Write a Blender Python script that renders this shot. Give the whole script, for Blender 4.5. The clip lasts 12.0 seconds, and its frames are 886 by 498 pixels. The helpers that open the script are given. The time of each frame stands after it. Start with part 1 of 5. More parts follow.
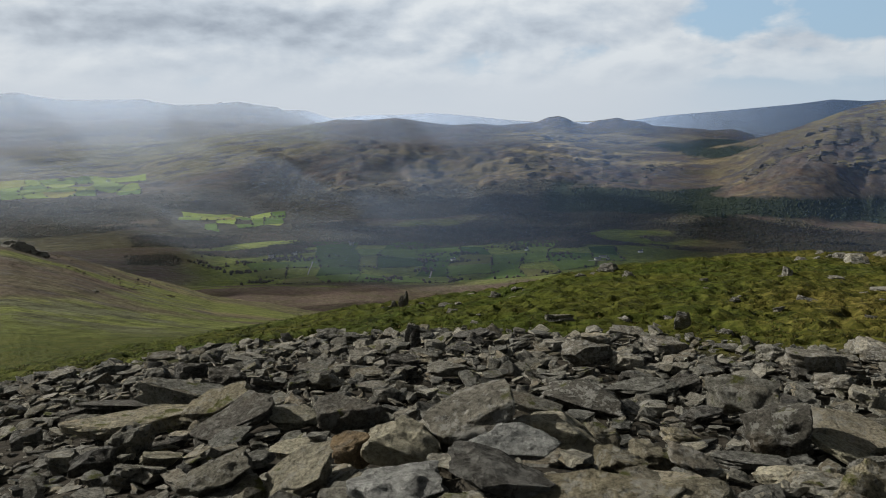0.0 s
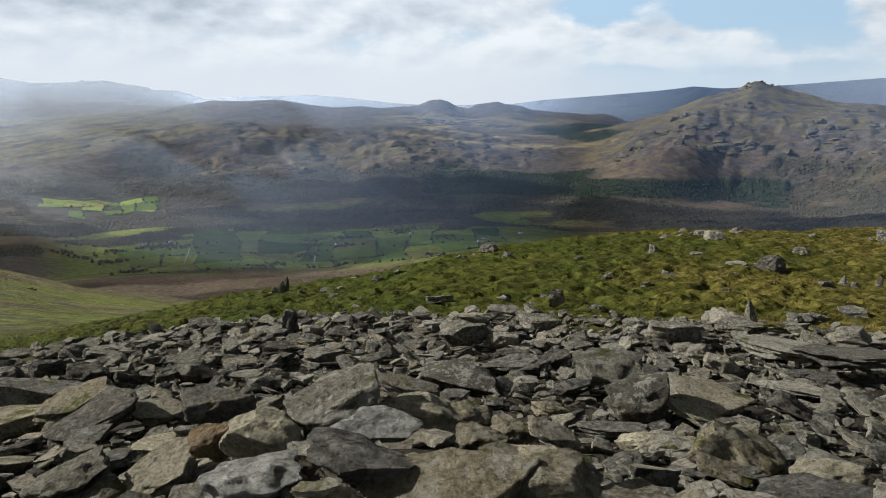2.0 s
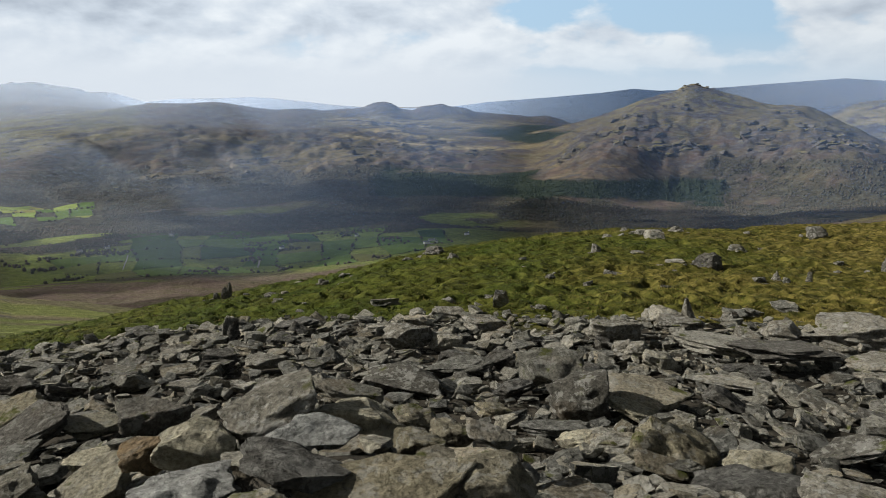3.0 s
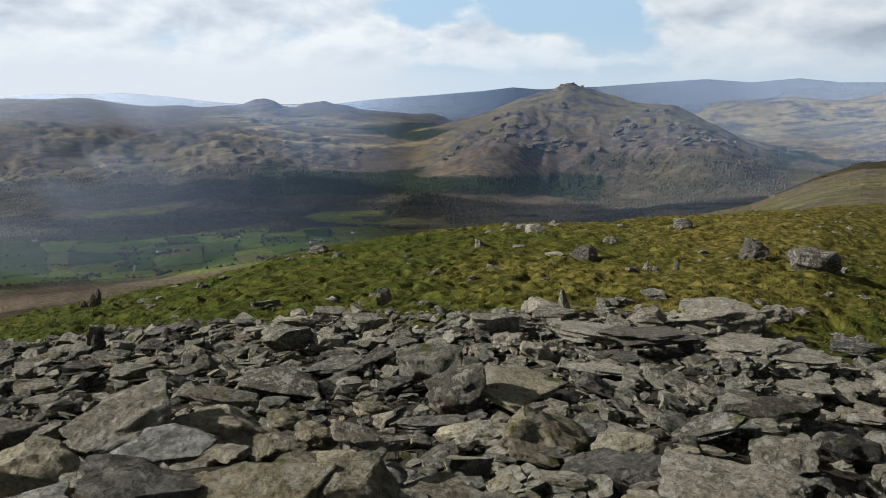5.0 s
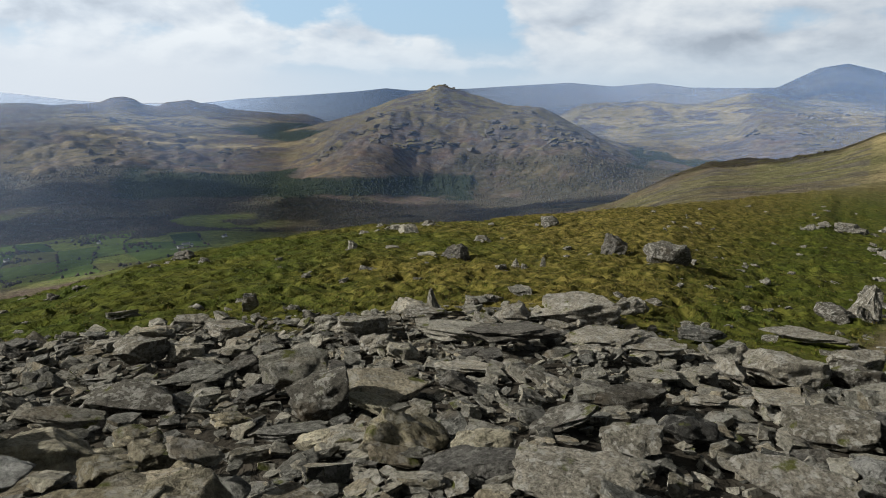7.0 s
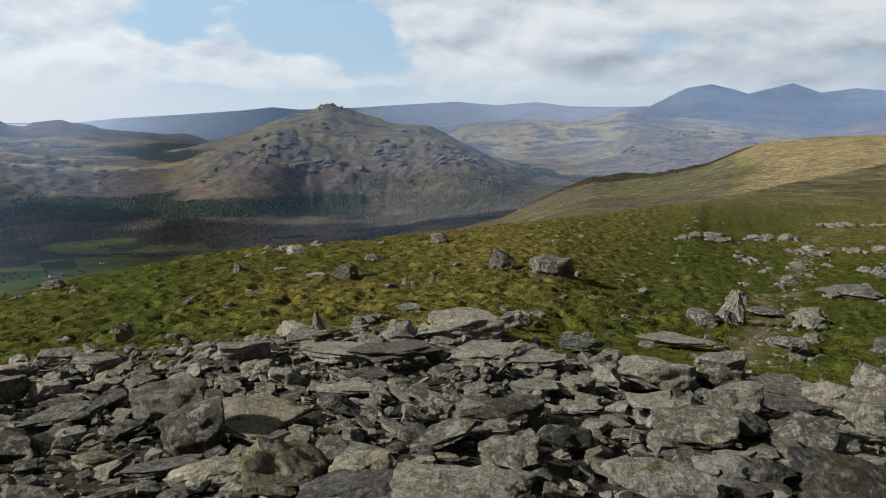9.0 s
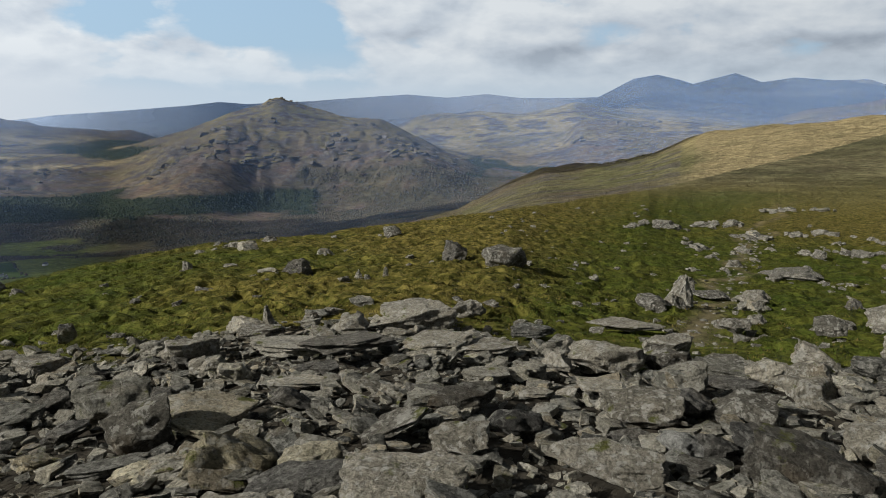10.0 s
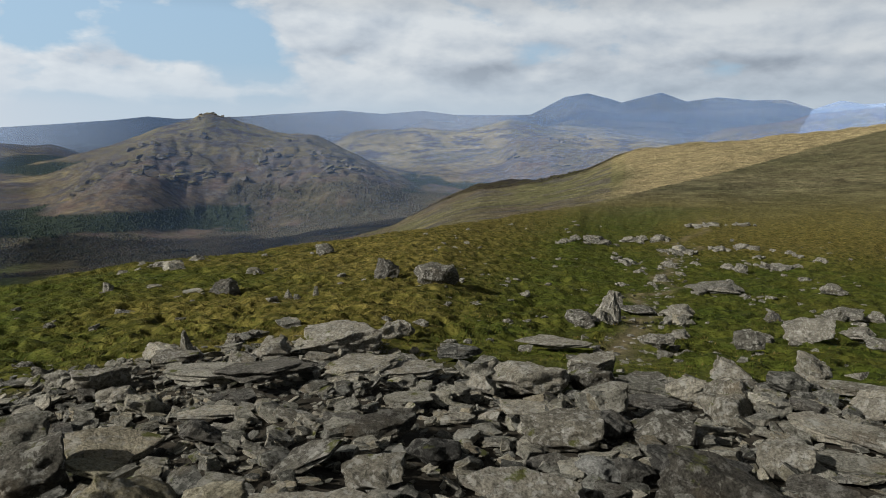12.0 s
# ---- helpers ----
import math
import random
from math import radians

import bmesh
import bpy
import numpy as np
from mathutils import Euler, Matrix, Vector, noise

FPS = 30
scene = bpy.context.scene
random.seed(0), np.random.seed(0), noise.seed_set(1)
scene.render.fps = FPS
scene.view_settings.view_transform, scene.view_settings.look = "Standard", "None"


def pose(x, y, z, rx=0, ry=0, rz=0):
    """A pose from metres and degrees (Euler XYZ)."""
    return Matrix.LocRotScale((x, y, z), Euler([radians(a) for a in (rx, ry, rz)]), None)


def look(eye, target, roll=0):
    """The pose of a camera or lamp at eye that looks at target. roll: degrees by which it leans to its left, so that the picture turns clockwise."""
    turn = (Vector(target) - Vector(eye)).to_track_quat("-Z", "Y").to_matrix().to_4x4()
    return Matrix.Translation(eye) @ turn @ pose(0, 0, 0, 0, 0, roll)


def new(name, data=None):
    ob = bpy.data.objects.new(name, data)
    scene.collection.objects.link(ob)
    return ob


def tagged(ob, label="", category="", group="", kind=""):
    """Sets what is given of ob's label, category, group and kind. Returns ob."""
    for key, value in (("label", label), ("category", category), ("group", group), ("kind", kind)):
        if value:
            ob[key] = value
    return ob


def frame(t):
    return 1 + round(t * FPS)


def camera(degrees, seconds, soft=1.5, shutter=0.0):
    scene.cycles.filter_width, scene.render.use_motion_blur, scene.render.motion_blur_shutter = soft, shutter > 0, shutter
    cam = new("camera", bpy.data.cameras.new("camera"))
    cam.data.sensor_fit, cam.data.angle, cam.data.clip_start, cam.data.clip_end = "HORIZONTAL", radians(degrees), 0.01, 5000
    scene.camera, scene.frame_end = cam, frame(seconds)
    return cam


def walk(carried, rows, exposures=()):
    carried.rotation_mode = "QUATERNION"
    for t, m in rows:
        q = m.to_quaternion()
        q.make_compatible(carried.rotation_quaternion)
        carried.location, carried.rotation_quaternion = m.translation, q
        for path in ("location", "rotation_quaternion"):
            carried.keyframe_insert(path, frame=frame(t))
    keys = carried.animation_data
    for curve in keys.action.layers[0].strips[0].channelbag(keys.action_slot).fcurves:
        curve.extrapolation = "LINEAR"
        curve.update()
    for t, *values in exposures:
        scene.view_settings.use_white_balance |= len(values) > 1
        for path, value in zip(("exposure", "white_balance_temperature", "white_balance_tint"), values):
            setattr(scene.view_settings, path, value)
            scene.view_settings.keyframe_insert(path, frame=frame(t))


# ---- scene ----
cam = camera(62.2, 12.0, soft=0.95)
METRES, EYE, TILT, LEAN, TURN = 0.8, 1.6, -10.3, 0.0, 0.0
ROWS = [
    (0.0, 0.0, 0.0, 0.0, 0.0, 0.0, 0.0),
    (0.5, 0.0133, 0.0213, -0.0103, -2.17, -0.27, 0.3),
    (1.0, 0.0452, 0.038, -0.0143, -4.51, -0.59, 0.62),
    (1.5, 0.0921, 0.0366, -0.0049, -6.74, -1.03, 0.87),
    (2.0, 0.113, 0.0416, -0.0099, -9.0, -1.38, 0.99),
    (2.5, 0.1321, 0.0516, -0.0094, -11.13, -1.39, 1.29),
    (3.0, 0.1632, 0.0366, -0.0035, -13.19, -1.32, 1.76),
    (5.0, 0.2917, 0.0529, -0.014, -21.99, -1.87, 2.98),
    (5.5, 0.3525, 0.0489, -0.0191, -25.12, -2.15, 3.27),
    (6.0, 0.391, 0.0554, -0.014, -27.42, -2.34, 3.5),
    (6.5, 0.4242, 0.0463, -0.0249, -29.6, -2.52, 3.72),
    (7.0, 0.4411, 0.0148, -0.0164, -31.66, -2.4, 3.98),
    (7.5, 0.4757, -0.0152, -0.0168, -33.91, -2.27, 4.32),
    (9.5, 0.5802, -0.0915, -0.0194, -41.99, -1.95, 6.01),
    (10.0, 0.6047, -0.1049, -0.0639, -43.72, -2.61, 6.61),
    (10.5, 0.6694, -0.1028, -0.0629, -44.88, -3.06, 6.92),
    (11.0, 0.7664, -0.1071, -0.0229, -46.24, -2.9, 7.1),
    (11.5, 0.8146, -0.1136, 0.0001, -47.63, -2.4, 7.09),
    (12.0, 0.8434, -0.1365, -0.0132, -48.74, -1.96, 6.92),
]
walk(cam, [(t, pose(0, 0, EYE, TILT, LEAN, TURN) @ pose(METRES * x, METRES * y, METRES * z, 90 + pitch, roll, yaw)) for t, x, y, z, yaw, pitch, roll in ROWS],
     exposures=[(0.0, 0.15), (1.0, 0.3), (2.0, 0.46), (3.0, 0.42), (5.5, 0.48), (7.0, 0.43), (9.5, 0.36), (10.0, 0.3), (10.5, 0.42), (11.3, 0.33), (12.0, 0.26)])


# ---- world and light ----
SUN_AZ, SUN_EL = -70.0, 29.0          # degrees right of the first view, and above the level
TO_SUN = Vector((math.sin(radians(SUN_AZ)) * math.cos(radians(SUN_EL)), math.cos(radians(SUN_AZ)) * math.cos(radians(SUN_EL)), math.sin(radians(SUN_EL))))


class Nodes:
    """Short-hand for a node tree."""

    def __init__(self, tree):
        self.t = tree

    def add(self, kind, **inputs):
        n = self.t.nodes.new(kind)
        for k, v in inputs.items():
            self.set(n, k.replace("_", " "), v)
        return n

    def set(self, n, key, v):
        s = n.inputs[int(key[1:])] if key[0] == "#" else n.inputs[key]
        if isinstance(v, bpy.types.NodeSocket):
            self.t.links.new(v, s)
        else:
            s.default_value = v

    def noise(self, vec, scale, detail=5.0, rough=0.55, warp=0.0):
        n = self.add("ShaderNodeTexNoise")
        self.set(n, "Vector", vec)
        self.set(n, "Scale", scale)
        self.set(n, "Detail", detail)
        self.set(n, "Roughness", rough)
        self.set(n, "Distortion", warp)
        return n.outputs["Fac"]

    def ramp(self, fac, stops, interp="LINEAR"):
        n = self.t.nodes.new("ShaderNodeValToRGB")
        n.color_ramp.interpolation = interp
        els = n.color_ramp.elements
        while len(els) < len(stops):
            els.new(0.5)
        for e, (p, c) in zip(els, stops):
            e.position = p
            e.color = (c, c, c, 1) if isinstance(c, (int, float)) else (*c, 1)
        self.t.links.new(fac, n.inputs["Fac"])
        return n.outputs["Color"]

    def mix(self, fac, a, b, mode="MIX"):
        n = self.t.nodes.new("ShaderNodeMix")
        n.data_type, n.blend_type = "RGBA", mode
        for i, v in ((0, fac), (6, a), (7, b)):
            s = n.inputs[i]
            if isinstance(v, bpy.types.NodeSocket):
                self.t.links.new(v, s)
            elif isinstance(v, (int, float)):
                s.default_value = v if i == 0 else (v, v, v, 1)
            else:
                s.default_value = (*v, 1)
        return n.outputs[2]

    def math(self, op, a, b=0.0, clamp=False):
        n = self.t.nodes.new("ShaderNodeMath")
        n.operation, n.use_clamp = op, clamp
        for s, v in zip(n.inputs, (a, b)):
            if isinstance(v, bpy.types.NodeSocket):
                self.t.links.new(v, s)
            else:
                s.default_value = v
        return n.outputs[0]

    def smooth(self, v, a, b):
        """0 at a, 1 at b, easing between."""
        n = self.t.nodes.new("ShaderNodeMapRange")
        n.interpolation_type = "SMOOTHSTEP"
        self.t.links.new(v, n.inputs["Value"])
        lo, hi = (a, b) if a < b else (b, a)
        n.inputs["From Min"].default_value, n.inputs["From Max"].default_value = lo, hi
        n.inputs["To Min"].default_value, n.inputs["To Max"].default_value = (0.0, 1.0) if a < b else (1.0, 0.0)
        return n.outputs[0]

    def attr(self, name):
        n = self.t.nodes.new("ShaderNodeAttribute")
        n.attribute_name = name
        return n.outputs["Fac"]

    def scaled(self, vec, sx, sy, sz):
        n = self.t.nodes.new("ShaderNodeVectorMath")
        n.operation = "MULTIPLY"
        self.t.links.new(vec, n.inputs[0])
        n.inputs[1].default_value = (sx, sy, sz)
        return n.outputs[0]


def build_world():
    w = bpy.data.worlds.new("sky")
    scene.world = w
    w.use_nodes = True
    w.node_tree.nodes.clear()
    k = Nodes(w.node_tree)
    coord = k.add("ShaderNodeTexCoord").outputs["Generated"]
    sky = k.add("ShaderNodeTexSky")
    sky.sky_type, sky.sun_disc = "NISHITA", False
    sky.sun_elevation, sky.sun_rotation = radians(SUN_EL), radians(SUN_AZ)
    sky.air_density, sky.dust_density = 1.0, 1.5
    sep = k.add("ShaderNodeSeparateXYZ")
    k.set(sep, "Vector", coord)
    up = k.math("MAXIMUM", sep.outputs["Z"], 0.0)
    bearing = k.math("MULTIPLY", k.math("ARCTAN2", sep.outputs["X"], sep.outputs["Y"]), 57.2958)
    rise = k.math("MULTIPLY", k.math("ARCSINE", up), 57.2958)

    def puffs(da, de, scale, stretch):
        v = k.add("ShaderNodeCombineXYZ", X=k.math("MULTIPLY", k.math("ADD", bearing, da), 0.02), Y=k.math("MULTIPLY", k.math("ADD", rise, de), 0.02 * stretch), Z=0.37)
        return k.noise(v.outputs[0], scale, 8.0, 0.52, 0.1)

    # broken cumulus: its shape, and the same shape a little higher and sunward to tell lit rims from grey bases
    cover, above = puffs(0.0, 0.0, 7.0, 2.0), puffs(-0.6, 0.8, 7.0, 2.0)
    broad = puffs(20.0, 3.0, 3.6, 3.2)
    # a blue gap over the pyramid fell, with a row of small cumulus under it
    window = k.math("MULTIPLY", k.smooth(bearing, 15.0, 22.0), k.smooth(bearing, 40.0, 34.0))
    row = k.math("MULTIPLY", k.smooth(rise, 2.0, 3.2), k.smooth(rise, 6.4, 4.6))
    thin = k.math("MULTIPLY", window, k.math("SUBTRACT", 0.27, k.math("MULTIPLY", row, 0.22)))
    body = k.math("ADD", k.math("SUBTRACT", k.math("ADD", k.math("MULTIPLY", cover, 0.7), k.math("MULTIPLY", broad, 0.3)), thin), 0.06)
    mask = k.ramp(body, [(0.38, 0.0), (0.47, 1.0)])
    lit = k.math("ADD", k.math("MULTIPLY", k.math("SUBTRACT", cover, above), 1.35), 0.6)
    # grey undersides: high over the coast, low under the bank beside the high range
    coast = k.math("MULTIPLY", k.smooth(bearing, 12.0, -8.0), k.math("MULTIPLY", k.smooth(rise, 4.2, 5.6), k.smooth(rise, 8.6, 7.4)))
    inland = k.math("MULTIPLY", k.smooth(bearing, 40.0, 56.0), k.math("MULTIPLY", k.smooth(rise, 2.6, 3.6), k.smooth(rise, 6.8, 4.4)))
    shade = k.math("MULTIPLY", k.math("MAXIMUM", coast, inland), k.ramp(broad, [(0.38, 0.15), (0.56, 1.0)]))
    lit = k.math("SUBTRACT", lit, k.math("MULTIPLY", shade, 0.34))
    tone = k.ramp(lit, [(0.18, (3.9, 4.5, 5.3)), (0.46, (5.9, 6.6, 7.4)), (0.74, (8.0, 8.5, 8.9))])
    clear = k.mix(0.75, sky.outputs["Color"], (4.6, 6.7, 8.9))
    cloudy = k.mix(mask, clear, tone)
    veil = k.ramp(up, [(0.0, 1.0), (0.03, 0.92), (0.055, 0.45), (0.09, 0.0)])
    colour = k.mix(veil, cloudy, k.mix(k.smooth(bearing, 10.0, 30.0), (6.5, 7.1, 7.8), (5.7, 6.8, 7.9)))
    # overhead the grey undersides of the clouds; bright thin cloud about the sun
    colour = k.mix(1.0, colour, k.ramp(up, [(0.15, 1.0), (0.27, 0.16), (1.0, 0.08)]), "MULTIPLY")
    toward = k.add("ShaderNodeVectorMath")
    toward.operation = "DOT_PRODUCT"
    k.set(toward, "#0", coord)
    toward.inputs[1].default_value = TO_SUN
    colour = k.mix(1.0, colour, k.ramp(k.math("ADD", k.math("MULTIPLY", toward.outputs["Value"], 0.5), 0.5), [(0.1, 0.76), (0.62, 1.0)]), "MULTIPLY")
    glow = k.math("POWER", k.math("MAXIMUM", toward.outputs["Value"], 0.0), 9.0)
    colour = k.mix(glow, colour, (11.0, 10.2, 8.8))
    back = k.add("ShaderNodeBackground")
    k.set(back, "Color", colour)
    k.set(back, "Strength", 0.082)
    out = k.add("ShaderNodeOutputWorld")
    k.set(out, "Surface", back.outputs[0])


build_world()
sun = new("sun", bpy.data.lights.new("sun", "SUN"))
sun.data.energy, sun.data.angle, sun.data.color = 5.0, radians(0.6), (1.0, 0.945, 0.87)
sun.matrix_world = look(TO_SUN * 100, (0, 0, 0))


def lumpy(bm, seed, amount, freq):
    for v in bm.verts:
        p = v.co * freq + Vector((seed * 3.1, seed * 1.7, -seed))
        v.co *= 1 + amount * (noise.noise(p) + 0.5 * noise.noise(p * 2.3))


def shade_cloud_material():
    m = bpy.data.materials.new("cloud")
    m.use_nodes = True
    m.node_tree.nodes.clear()
    k = Nodes(m.node_tree)
    thin = k.add("ShaderNodeBsdfTransparent")
    white = k.add("ShaderNodeBsdfTranslucent")
    k.set(white, "Color", (0.75, 0.77, 0.8, 1))
    mix = k.add("ShaderNodeMixShader")
    pos = k.add("ShaderNodeNewGeometry").outputs["Position"]
    k.set(mix, "#0", k.ramp(k.noise(pos, 0.005, 5.0, 0.6), [(0.3, 0.24), (0.6, 0.54)]))
    k.set(mix, "#1", thin.outputs[0])
    k.set(mix, "#2", white.outputs[0])
    out = k.add("ShaderNodeOutputMaterial")
    k.set(out, "Surface", mix.outputs[0])
    return m


SHADE_CLOUD = shade_cloud_material()
CLOUD_BASE = 850.0


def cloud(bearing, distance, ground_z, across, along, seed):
    """An unseen cloud, set up-sun so that its shadow falls on the chosen ground."""
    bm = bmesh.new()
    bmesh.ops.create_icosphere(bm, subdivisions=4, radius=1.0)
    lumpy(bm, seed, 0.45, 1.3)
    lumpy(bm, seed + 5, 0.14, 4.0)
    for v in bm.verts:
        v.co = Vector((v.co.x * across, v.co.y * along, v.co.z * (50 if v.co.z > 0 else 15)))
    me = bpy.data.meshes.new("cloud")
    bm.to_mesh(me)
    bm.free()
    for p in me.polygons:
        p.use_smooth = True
    me.materials.append(SHADE_CLOUD)
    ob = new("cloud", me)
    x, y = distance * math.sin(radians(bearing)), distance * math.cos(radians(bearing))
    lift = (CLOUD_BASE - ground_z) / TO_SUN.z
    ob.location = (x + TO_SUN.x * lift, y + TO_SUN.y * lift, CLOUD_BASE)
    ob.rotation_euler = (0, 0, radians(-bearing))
    return tagged(ob, "unseen cloud blob added to shade the land below", "cloud", "broken cumulus", "structure")


# clouds added outside the view; each shades the ground at its bearing and distance
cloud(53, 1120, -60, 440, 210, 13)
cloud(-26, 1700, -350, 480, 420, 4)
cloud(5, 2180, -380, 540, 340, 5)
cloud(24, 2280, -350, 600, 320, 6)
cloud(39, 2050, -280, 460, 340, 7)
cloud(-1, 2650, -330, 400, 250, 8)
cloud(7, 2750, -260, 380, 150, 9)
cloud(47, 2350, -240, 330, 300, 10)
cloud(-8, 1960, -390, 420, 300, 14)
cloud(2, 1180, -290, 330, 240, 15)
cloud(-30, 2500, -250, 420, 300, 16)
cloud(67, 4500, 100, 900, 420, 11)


# ---- materials ----
def material(name):
    m = bpy.data.materials.new(name)
    m.use_nodes = True
    m.node_tree.nodes.clear()
    k = Nodes(m.node_tree)
    bsdf = k.add("ShaderNodeBsdfPrincipled")
    bsdf.inputs["Specular IOR Level"].default_value = 0.08
    out = k.add("ShaderNodeOutputMaterial")
    k.set(out, "Surface", bsdf.outputs[0])
    return m, k, bsdf


def bump(k, bsdf, height, strength, distance):
    b = k.add("ShaderNodeBump")
    k.set(b, "Height", height)
    k.set(b, "Strength", strength)
    k.set(b, "Distance", distance)
    k.set(bsdf, "Normal", b.outputs[0])


def stone_material(name, tints, lichen, moss, rust_amount):
    m, k, bsdf = material(name)
    pos = k.add("ShaderNodeNewGeometry").outputs["Position"]
    info = k.add("ShaderNodeObjectInfo")
    isl = k.add("ShaderNodeNewGeometry").outputs["Random Per Island"]
    rnd = k.math("FRACT", k.math("ADD", info.outputs["Random"], isl))
    off = k.add("ShaderNodeVectorMath")
    k.set(off, "#0", pos)
    comb = k.add("ShaderNodeCombineXYZ")
    k.set(comb, "X", k.math("MULTIPLY", rnd, 37.0))
    k.set(comb, "Y", k.math("MULTIPLY", rnd, 91.0))
    k.set(off, "#1", comb.outputs[0])
    v = off.outputs[0]
    big = k.noise(v, 5.0, 8.0, 0.65, 0.15)
    fine = k.noise(v, 38.0, 7.0, 0.7)
    streak = k.noise(k.scaled(v, 5.0, 8.0, 22.0), 1.0, 4.0, 0.6, 0.6)
    base = k.ramp(rnd, [(i / (len(tints) - 1), (0.75 * c[0], 0.72 * c[1], 0.66 * c[2])) for i, c in enumerate(tints)])
    base = k.mix(1.0, base, k.ramp(k.math("FRACT", k.math("MULTIPLY", rnd, 7.31)), [(0.0, 0.68), (0.5, 1.0), (1.0, 1.42)]), "MULTIPLY")
    col = k.mix(1.0, base, k.ramp(big, [(0.28, 0.6), (0.5, 1.0), (0.72, 1.35)]), "MULTIPLY")
    col = k.mix(1.0, col, k.ramp(fine, [(0.33, 0.45), (0.67, 1.55)]), "MULTIPLY")
    lich = k.ramp(k.noise(v, 16.0, 6.0, 0.6, 0.1), [(0.54, 0.0), (0.6, 0.85)])
    col = k.mix(k.math("MULTIPLY", lich, lichen), col, (0.36, 0.36, 0.325))
    crust = k.ramp(k.noise(v, 6.5, 7.0, 0.68, 0.3), [(0.56, 0.0), (0.6, 0.9)])
    col = k.mix(k.math("MULTIPLY", crust, 0.75 * lichen), col, (0.42, 0.42, 0.385))
    dark = k.ramp(k.noise(v, 21.0, 6.0, 0.65), [(0.58, 0.0), (0.68, 0.6)])
    col = k.mix(dark, col, (0.035, 0.035, 0.032))
    rust = k.ramp(k.noise(v, 2.2, 4.0, 0.5), [(0.60, 0.0), (0.72, rust_amount)])
    col = k.mix(rust, col, (0.28, 0.19, 0.09))
    nz = k.add("ShaderNodeSeparateXYZ")
    k.set(nz, "Vector", k.add("ShaderNodeNewGeometry").outputs["Normal"])
    mossy = k.math("MULTIPLY", k.ramp(k.noise(v, 4.5, 5.0, 0.6), [(0.66 - moss, 0.0), (0.73 - moss, 0.9)]), k.ramp(nz.outputs["Z"], [(0.2, 0.0), (0.7, 1.0)]))
    col = k.mix(mossy, col, (0.085, 0.095, 0.02))
    k.set(bsdf, "Base Color", col)
    k.set(bsdf, "Roughness", k.ramp(fine, [(0.3, 0.95), (0.7, 0.7)]))
    lumps = k.noise(v, 11.0, 8.0, 0.7)
    h = k.math("ADD", k.math("MULTIPLY", fine, 0.45), k.math("ADD", k.math("MULTIPLY", streak, 0.2), k.math("MULTIPLY", lumps, 1.5)))
    bump(k, bsdf, k.math("ADD", h, k.math("MULTIPLY", k.noise(v, 90.0, 4.0, 0.7), 0.22)), 1.0, 0.075)
    return m


